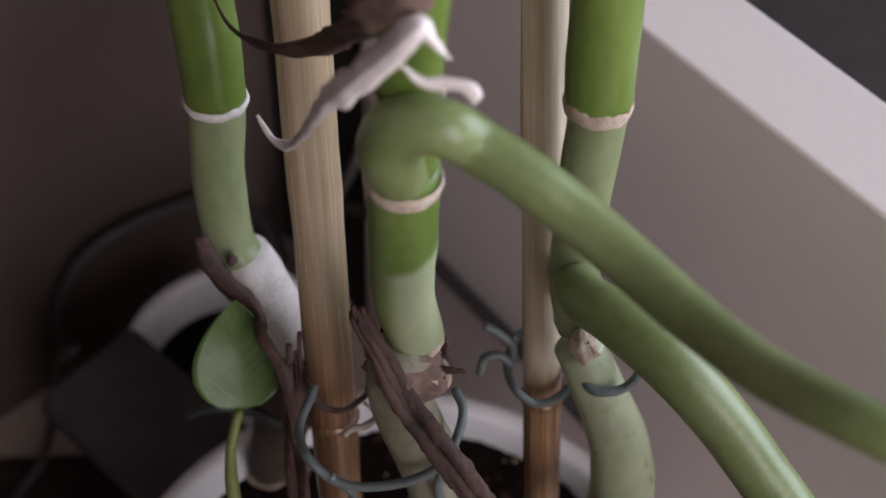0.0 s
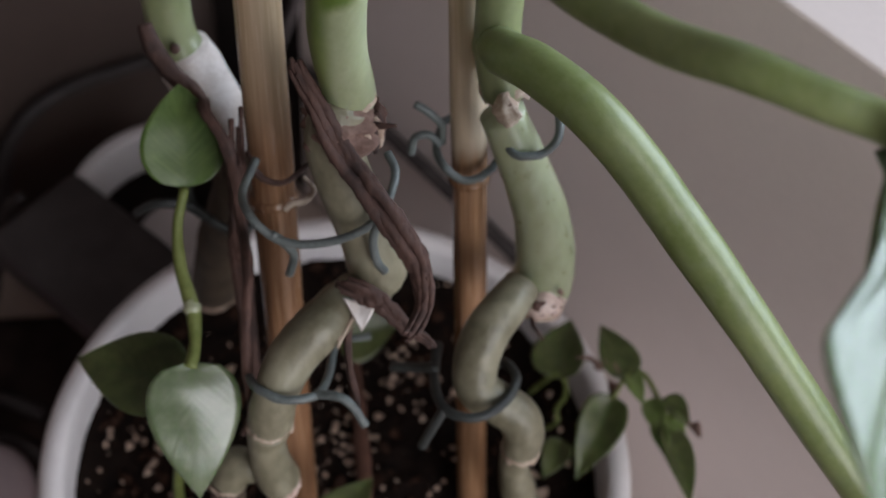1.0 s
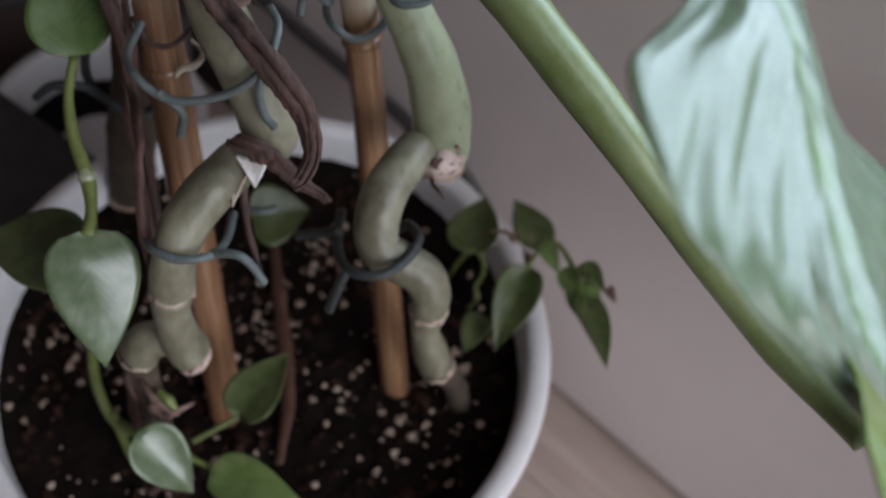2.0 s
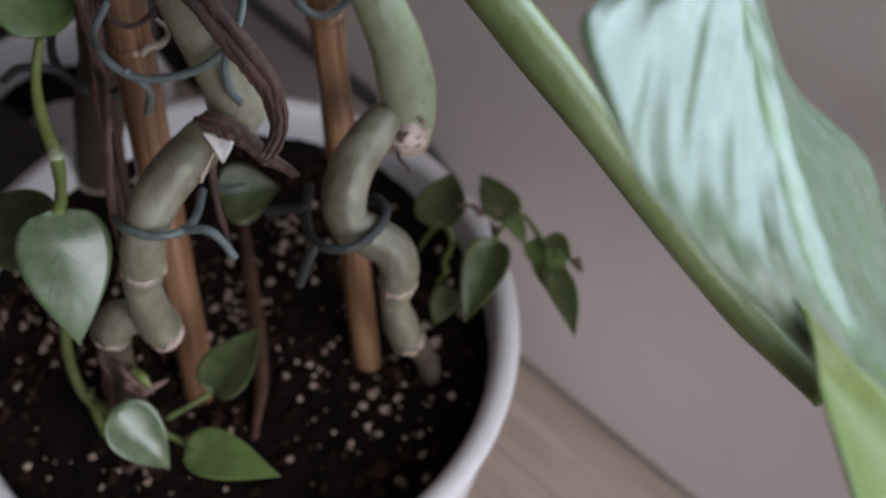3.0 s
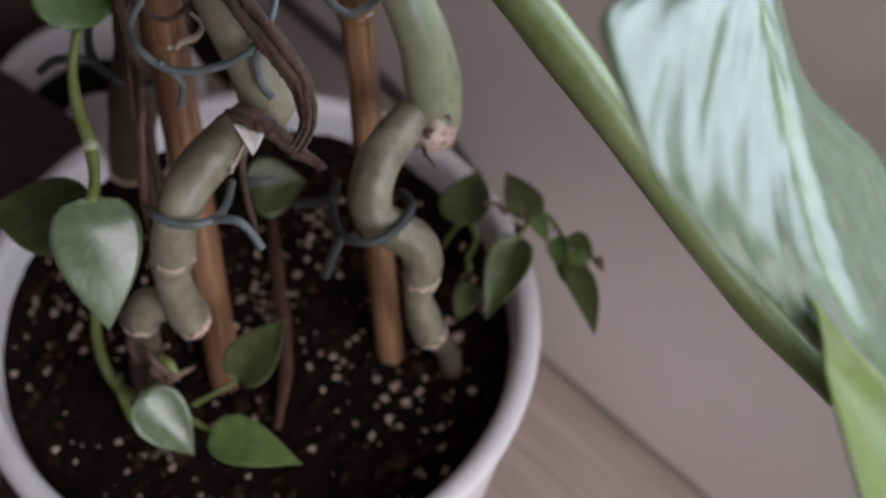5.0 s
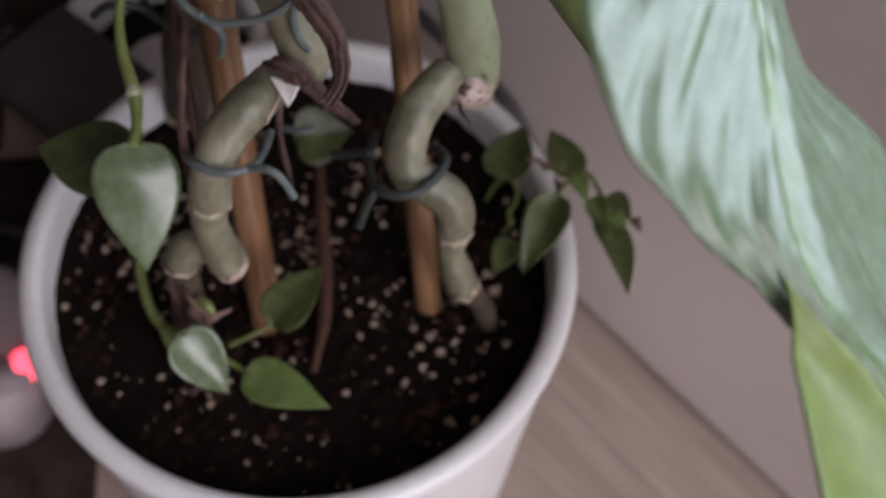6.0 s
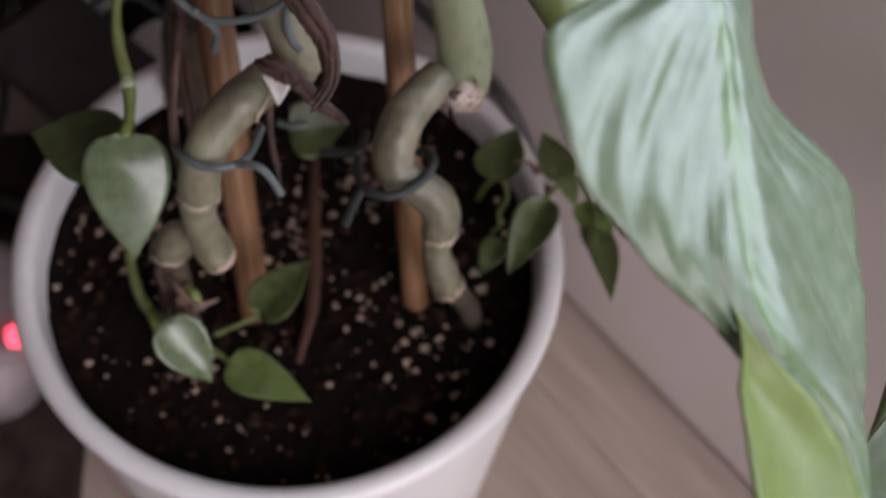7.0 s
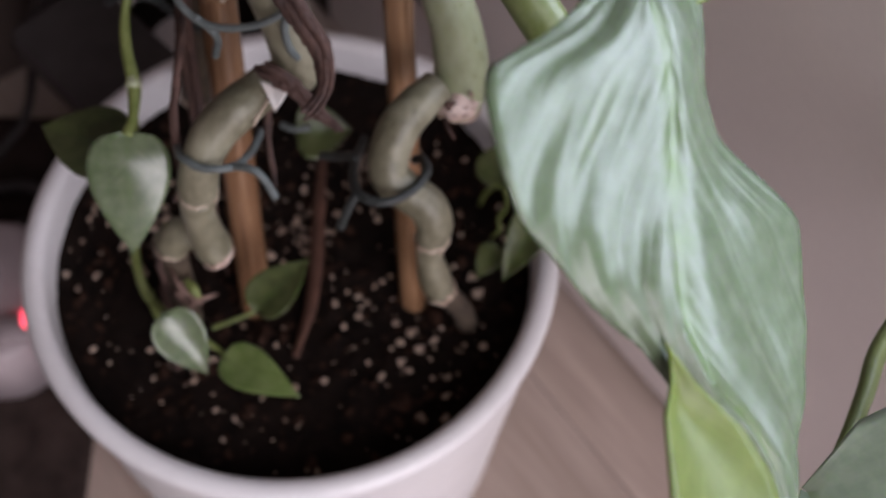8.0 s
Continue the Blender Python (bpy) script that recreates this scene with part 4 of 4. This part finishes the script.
# torn roots round the old stump
for k, pts in enumerate(([(-0.0302, -0.0314, 0.1864), (-0.0266, -0.0371, 0.1874), (-0.0236, -0.0391, 0.1836), (-0.0202, -0.0385, 0.1767)],
                         [(-0.0338, -0.0304, 0.1760), (-0.0333, -0.0339, 0.1717), (-0.0334, -0.0352, 0.1619), (-0.0362, -0.0366, 0.1504)],
                         [(-0.0280, -0.0367, 0.1763), (-0.0235, -0.0389, 0.1780), (-0.0190, -0.0376, 0.1793), (-0.0162, -0.0344, 0.1762)],
                         [(-0.0312, -0.0283, 0.1906), (-0.0329, -0.0314, 0.1868), (-0.0321, -0.0335, 0.1809), (-0.0303, -0.0349, 0.1731)],
                         [(-0.0260, -0.0347, 0.1829), (-0.0263, -0.0382, 0.1822), (-0.0247, -0.0398, 0.1777), (-0.0228, -0.0380, 0.1704)],
                         [(-0.0334, -0.0448, 0.1460), (-0.0316, -0.0474, 0.1468), (-0.0285, -0.0468, 0.1489), (-0.0255, -0.0473, 0.1461)])):
    strand(plant_mid, "rootlet", pts, [0.0007, 0.0012, 0.0009, 0.0003], ROOT if k % 2 else HUSK, 0.7, 0.2, 0.4, seed=40 + k)
# brown fibres where the middle stem was cut back
rnd = random.Random(5)
for k in range(26):
    a = rnd.uniform(-2.6, 1.0)
    p = Vector((0.0010 + 0.0068 * math.cos(a), 0.0140 + 0.0068 * math.sin(a), 0.2950))
    q = p + Vector((0.002 * math.cos(a), 0.002 * math.sin(a), -rnd.uniform(0.004, 0.011)))
    strand(plant_mid, "fibre", [p, p.lerp(q, 0.5) + Vector((0.0006 * math.cos(a), 0.0006 * math.sin(a), 0)), q], [0.0014, 0.0012, 0.0004], ROOT if k % 3 else SCAR, 0.5, 0.2, seed=k, segs=8)


def scrap(parent, a, b, c, material, label, thick=0.0006, bulge=0.0012):
    """A torn papery flake between three corners."""
    a, b, c = Vector(a), Vector(b), Vector(c)
    nrm = (b - a).cross(c - a).normalized()

    def pt(u, v):
        p = a.lerp(b, u).lerp(c, v * (0.97 + 0.03 * u))
        return p + nrm * (bulge * math.sin(math.pi * u) * (1 - v) + 0.0005 * noise.noise(p * 500))
    return part("flake", sheet_mesh("flake", pt, 8, 8, thick, material), None, parent, label)


scrap(plant_mid, (0.0011, -0.0108, 0.2561), (0.0088, -0.0122, 0.2546), (0.0055, -0.0169, 0.2511), PITH, "torn white flake of skin")
scrap(plant_mid, (-0.0000, -0.0140, 0.2517), (0.0039, -0.0130, 0.2523), (-0.0002, -0.0195, 0.2476), SCAR, "torn brown flake of skin")
sheath = [(-0.0292, 0.0406, 0.3371), (-0.0261, 0.0371, 0.3341), (-0.0223, 0.0330, 0.3375), (-0.0178, 0.0220, 0.3550), (-0.0125, 0.0075, 0.3790), (-0.0085, 0.0034, 0.3872), (-0.0052, 0.0030, 0.3915), (-0.0019, 0.0033, 0.3954), (0.0000, 0.0034, 0.3977), (0.0018, 0.0035, 0.3991), (0.0038, 0.0033, 0.3958), (0.0062, 0.0030, 0.3927)]
strand(plant_mid, "dry_sheath", sheath, [0.0003, 0.0008, 0.0010, 0.0012, 0.0020, 0.0026, 0.0028, 0.0027, 0.0026, 0.0024, 0.0016, 0.0008, 0.0001], SHEATH, 0.40, 0.22, 0.5, seed=11, label="papery pale dry leaf sheath")
strand(plant_mid, "dry_sheath", [(-0.0010, 0.0020, 0.3925), (0.0018, 0.0012, 0.3900), (0.0050, 0.0012, 0.3898), (0.0080, 0.0008, 0.3897), (0.0094, 0.0008, 0.3878), (0.0096, 0.0004, 0.3860)], [0.0003, 0.0008, 0.0010, 0.0011, 0.0012, 0.0010, 0.0001], SHEATH, 0.5, 0.2, 0.5, seed=12)
strand(plant_mid, "dry_sheath", [(0.0010, 0.0036, 0.410), (-0.0020, 0.0080, 0.4000), (-0.0052, 0.0150, 0.3890), (-0.0085, 0.0230, 0.3790)], [0.0042, 0.0046, 0.0040, 0.0018], HUSK, 0.5, 0.3, 0.5, seed=13, label="crumpled brown dry sheath")
strand(plant_mid, "dry_sheath", [(-0.0062, 0.0181, 0.3844), (-0.0110, 0.0300, 0.3704), (-0.0165, 0.0401, 0.3569), (-0.0234, 0.0421, 0.3535), (-0.0307, 0.0500, 0.3481), (-0.0351, 0.0551, 0.3467), (-0.0381, 0.0601, 0.3485), (-0.040, 0.064, 0.352)], [0.0026, 0.0028, 0.0024, 0.0016, 0.0008, 0.0006, 0.0006], ROOT, 0.5, 0.2, 0.4, seed=14, label="brown shrivelled sheath strand")

# ---- wire ties ----


def tie(loops, label, material=TIE, r=0.00105):
    ob = thing("plant_tie", label, "plant tie", "wire ties on the stems")
    for k, pts in enumerate(loops):
        part("wire_loop" if k == 0 else "wire_end", tube(pts, [r, r], 12, 8, rough=0.06, bumps=400), material, ob)
    return ob


tie([[(-0.0200, 0.0200, 0.2690), (-0.0226, 0.0090, 0.2705), (-0.0205, 0.0015, 0.2720), (-0.0160, -0.0020, 0.2695), (-0.0111, -0.0037, 0.2684), (-0.0051, -0.0038, 0.2685), (0.0017, -0.0033, 0.2705), (0.0073, -0.0020, 0.2740), (0.0110, 0.0025, 0.2765), (0.0128, 0.0090, 0.2790), (0.0110, 0.0140, 0.2800)],
     [(-0.0155, -0.0022, 0.2700), (-0.0120, -0.0030, 0.2665), (-0.0105, -0.0030, 0.2620), (-0.0117, -0.0040, 0.2560)],
     [(0.0090, -0.0015, 0.2765), (0.0078, -0.0040, 0.2700), (0.0088, -0.0055, 0.2640), (0.0108, -0.0060, 0.2604)]], "grey green wire tie holding stem and stake together")
tie([[(-0.0222, -0.0194, 0.2369), (-0.0200, -0.0257, 0.2408), (-0.0167, -0.0287, 0.2420), (-0.0133, -0.0301, 0.2419), (-0.0086, -0.0298, 0.2416), (-0.0047, -0.0271, 0.2395), (-0.0025, -0.0191, 0.2339), (-0.0014, -0.0086, 0.2290)],
     [(-0.0056, -0.0277, 0.2403), (0.0003, -0.0296, 0.2422), (0.0035, -0.0310, 0.2399), (0.0064, -0.0332, 0.2347)],
     [(0.0000, 0.0090, 0.206), (0.0040, 0.0075, 0.2065), (0.0085, 0.0085, 0.206)]], "grey green wire tie round the lower bent stem", r=0.0011)
tie([[(0.0262, 0.0004, 0.2153), (0.0246, -0.0122, 0.2186), (0.0264, -0.0212, 0.2210), (0.0316, -0.0254, 0.2233), (0.0375, -0.0248, 0.2240), (0.0432, -0.0194, 0.2232), (0.0456, -0.0131, 0.2217), (0.0436, -0.0071, 0.2184), (0.0413, -0.0053, 0.2145)],
     [(0.0266, -0.0224, 0.2215), (0.0242, -0.0243, 0.2165), (0.0217, -0.0255, 0.2075)],
     [(0.0141, -0.0044, 0.2117), (0.0200, -0.0065, 0.2152), (0.0252, -0.0095, 0.2205)]], "dark wire tie round the twisted pale stem", TIE_DARK, 0.0013)
tie([[(0.0262, 0.0400, 0.2600), (0.0243, 0.0325, 0.2585), (0.0262, 0.0258, 0.2592), (0.0308, 0.0238, 0.2569), (0.0355, 0.0245, 0.2578), (0.0396, 0.0287, 0.2600), (0.0385, 0.0370, 0.2620), (0.0320, 0.0420, 0.2610), (0.0262, 0.0400, 0.2600)],
     [(0.0183, 0.0349, 0.2727), (0.0219, 0.0342, 0.2704), (0.0250, 0.0335, 0.2666), (0.0255, 0.0330, 0.2604)],
     [(0.0178, 0.0302, 0.2592), (0.0186, 0.0318, 0.2634), (0.0220, 0.0322, 0.2643), (0.0250, 0.0318, 0.2610)],
     [(0.0380, 0.0210, 0.2790), (0.0405, 0.0155, 0.2785), (0.0440, 0.0148, 0.2783), (0.0482, 0.0160, 0.2783), (0.0512, 0.0185, 0.2815), (0.0508, 0.0240, 0.2850), (0.0470, 0.0290, 0.2850)]], "grey wire tie with curled ends on the bamboo stake")
tie([[(-0.0344, 0.0390, 0.2441), (-0.0395, 0.0390, 0.2375), (-0.0410, 0.0430, 0.2200), (-0.0350, 0.0440, 0.2080), (-0.0281, 0.0430, 0.2060), (-0.0230, 0.0470, 0.2080)],
     [(-0.0560, 0.0400, 0.2190), (-0.0500, 0.0380, 0.2260), (-0.0420, 0.0390, 0.2240), (-0.0380, 0.0420, 0.2150)]], "dark wire tie round the old brown stem", TIE_DARK, 0.0013)

# ---- things behind the pot ----
cup = thing("white_planter", "small white round planter behind the large pot", "flower pot")
cx, cyy = -0.064, 0.130
part("planter_body", lathe([(0.030, 0.001), (0.032, 0.0), (0.0335, 0.002), (0.0395, 0.06), (0.0418, 0.094), (0.0425, 0.0985), (0.0415, 0.1002), (0.0375, 0.1002), (0.0362, 0.0985), (0.0345, 0.07), (0.029, 0.008), (0.01, 0.006)], 64, (cx, cyy)), POT, cup)
part("planter_soil", lathe([(0.0348, 0.0780), (0.0348, 0.0800), (0.005, 0.0815)], 48, (cx, cyy)), SOIL, cup)
jar = thing("white_jar", "small white jar standing on the soil of the planter", "jar")
part("jar_body", lathe([(0.0135, 0.079), (0.0140, 0.0800), (0.0145, 0.084), (0.0145, 0.088)], 48, (-0.0620, 0.1150)), POT, jar)
part("jar_lid", lathe([(0.0152, 0.0885), (0.0158, 0.090), (0.0158, 0.098), (0.0140, 0.1015), (0.008, 0.1025)], 48, (-0.0620, 0.1150)), POT, jar)

brick = thing("power_adapter", "black plastic power adapter lying on the planter rim", "power adapter")
ang = math.atan2(-0.0277, 0.0313)
bm_m = pose(-0.0895, 0.0945, 0.1006, 0, 0, math.degrees(ang))
part("adapter_case", box(0.064, 0.042, 0.020, 0.004, bm_m), BLACK, brick)
part("adapter_seam", box(0.0643, 0.0423, 0.0012, 0.0003, bm_m @ Matrix.Translation((0, 0, 0.0095))), GAP_SHADE, brick)


def cable(points, r, label, material=BLACK):
    ob = thing("cable", label, "cable", "cables on the floor")
    part("cable_jacket", tube(points, [r, r], 12, 10), material, ob)
    return ob


cable([(-0.1470, 0.1720, 0.004), (-0.1456, 0.1744, 0.0110), (-0.1458, 0.1743, 0.0483), (-0.1372, 0.1817, 0.0754), (-0.1214, 0.1953, 0.0848), (-0.1011, 0.2129, 0.0799), (-0.0803, 0.2309, 0.0676), (-0.066, 0.242, 0.030), (-0.062, 0.244, 0.003)], 0.0032, "black cable looped against the dark wall")
cable([(-0.050, 0.232, 0.0035), (-0.046, 0.226, 0.030), (-0.030, 0.212, 0.085), (-0.004, 0.184, 0.108), (0.0197, 0.1563, 0.109), (0.0380, 0.1353, 0.108), (0.0580, 0.1120, 0.106), (0.0760, 0.0910, 0.100), (0.0880, 0.0765, 0.070), (0.0890, 0.0755, 0.0035)], 0.0028, "black cable draped along the painted board behind the pot")
cable([(-0.120, 0.125, 0.110), (-0.132, 0.132, 0.085), (-0.150, 0.130, 0.020), (-0.165, 0.110, 0.0060), (-0.185, 0.062, 0.0060), (-0.262, 0.02, 0.0060), (-0.27, -0.12, 0.0060)], 0.0022, "thin black adapter cable on the floor")
cable([(-0.118, 0.066, 0.0065), (-0.140, 0.076, 0.0065), (-0.160, 0.066, 0.0065), (-0.175, 0.082, 0.0065), (-0.150, 0.096, 0.0065), (-0.125, 0.088, 0.0065)], 0.0030, "black cable bundle on the floor")
cable([(-0.0121, 0.1969, 0.1713), (-0.0163, 0.2017, 0.1453), (-0.0232, 0.2090, 0.1142), (-0.0305, 0.2167, 0.0820), (-0.0374, 0.2223, 0.0414), (-0.0414, 0.2253, 0.0035)], 0.0022, "thin grey cable hanging at the end of the painted board", GREY_CABLE)


def rounded(sx, sy, r, n=8):
    return [(cxs * (sx / 2 - r) + r * math.cos(a), cys * (sy / 2 - r) + r * math.sin(a)) for cxs, cys, a0 in ((1, 1, 0), (-1, 1, 90), (-1, -1, 180), (1, -1, 270)) for a in [radians(a0 + 90 * i / n) for i in range(n + 1)]]


def prism(outline, z0, z1, m, edge=0.003):
    bm = bmesh.new()
    rows = []
    for z, k in ((z0, 1), (z1 - edge, 1), (z1 - edge * 0.3, 1 - edge * 0.3 / 0.03), (z1, 1 - edge / 0.03)):
        rows.append([bm.verts.new(m @ Vector((x * k, y * k, z))) for x, y in outline])
    for a, b in zip(rows, rows[1:]):
        for j in range(len(a)):
            bm.faces.new((a[j], a[(j + 1) % len(a)], b[(j + 1) % len(b)], b[j]))
    bm.faces.new(rows[0])
    bm.faces.new(rows[-1])
    return bm


strip = thing("power_strip", "pale grey power strip with a lit red indicator on the floor", "power strip")
SM = pose(-0.1790, 0.0190, 0.0032, 0, 0, 8)
part("strip_body", prism(rounded(0.130, 0.066, 0.020), 0.0, 0.040, SM), GREY_PLASTIC, strip)
for x in (0.026, -0.028):
    hole = part("socket", lathe([(0.0215, 0.0425), (0.0215, 0.0444), (0.0195, 0.0444), (0.0190, 0.0330), (0.003, 0.0330)], 40, tuple((SM @ Vector((x, 0.004, 0)))[:2])), GREY_PLASTIC, strip)
    for dx in (-0.0095, 0.0095):
        part("socket_hole", lathe([(0.0026, 0.0332), (0.0026, 0.0336), (0.0005, 0.0336)], 16, tuple((SM @ Vector((x + dx, 0.004, 0)))[:2])), GAP_SHADE, hole)
part("switch", prism(rounded(0.016, 0.012, 0.004), 0.0398, 0.043, SM @ Matrix.Translation((0.0560, -0.020, 0)), 0.001), GREY_PLASTIC, strip)
part("indicator_light", lathe([(0.0070, 0.0430), (0.0064, 0.0455), (0.003, 0.0470)], 24, (-0.1152, 0.0115)), LED, strip, "glowing red indicator")

# Thin dark sheet, added to darken the floor left of the pot.
dark_sheet = thing("floor_dark_sheet", "thin dark brown sheet added to darken the floor under the power strip", "mat")
part("dark_sheet_body", prism(rounded(0.46, 0.62, 0.015), 0.0002, 0.0030, pose(-0.312, -0.185, 0, 0, 0, 4), 0.001), SHEET_DARK, dark_sheet)

# another leaf low beside the panel
other = thing("side_leaf", "pale glossy leaf on a green stalk beside the board", "houseplant")
part("petiole", tube([(0.198, -0.030, 0.265), (0.178, -0.048, 0.259), (0.1596, -0.0714, 0.2553), (0.1542, -0.0854, 0.2527), (0.1480, -0.1000, 0.2515), (0.1400, -0.1120, 0.2610)], [0.0040, 0.0040, 0.0036, 0.0030, 0.0022], 14, flat=0.6), PETIOLE, other)
blade("leaf_blade", (0.1345, -0.1165, 0.2700), (0.200, -0.150, 0.262), (0.45, -0.40, 0.80), 0.062, LEAF_PLAIN, other, fold=0.1, droop=0.1, heart=0.02)

# ---- floor planks ----
plank_w, plank_l = 0.19, 1.2
for i in range(-11, 5):
    y0 = i * plank_w - 0.105
    for k in range(-2, 2):
        x0 = k * plank_l + (0.37 * (i % 3)) - 0.9
        x1 = min(x0 + plank_l - 0.0006, CORNER)
        x0 = max(x0, -2.2)
        y1 = y0 + plank_w - 0.0005
        if x1 - x0 < 0.05 or y1 > 0.9:
            continue
        ob = new("plank", finish(slab(x0, x1, y0, y1, -0.004, 0.0, 0.0004), "plank", FLOOR_WOOD, False))
        ob.parent = floor
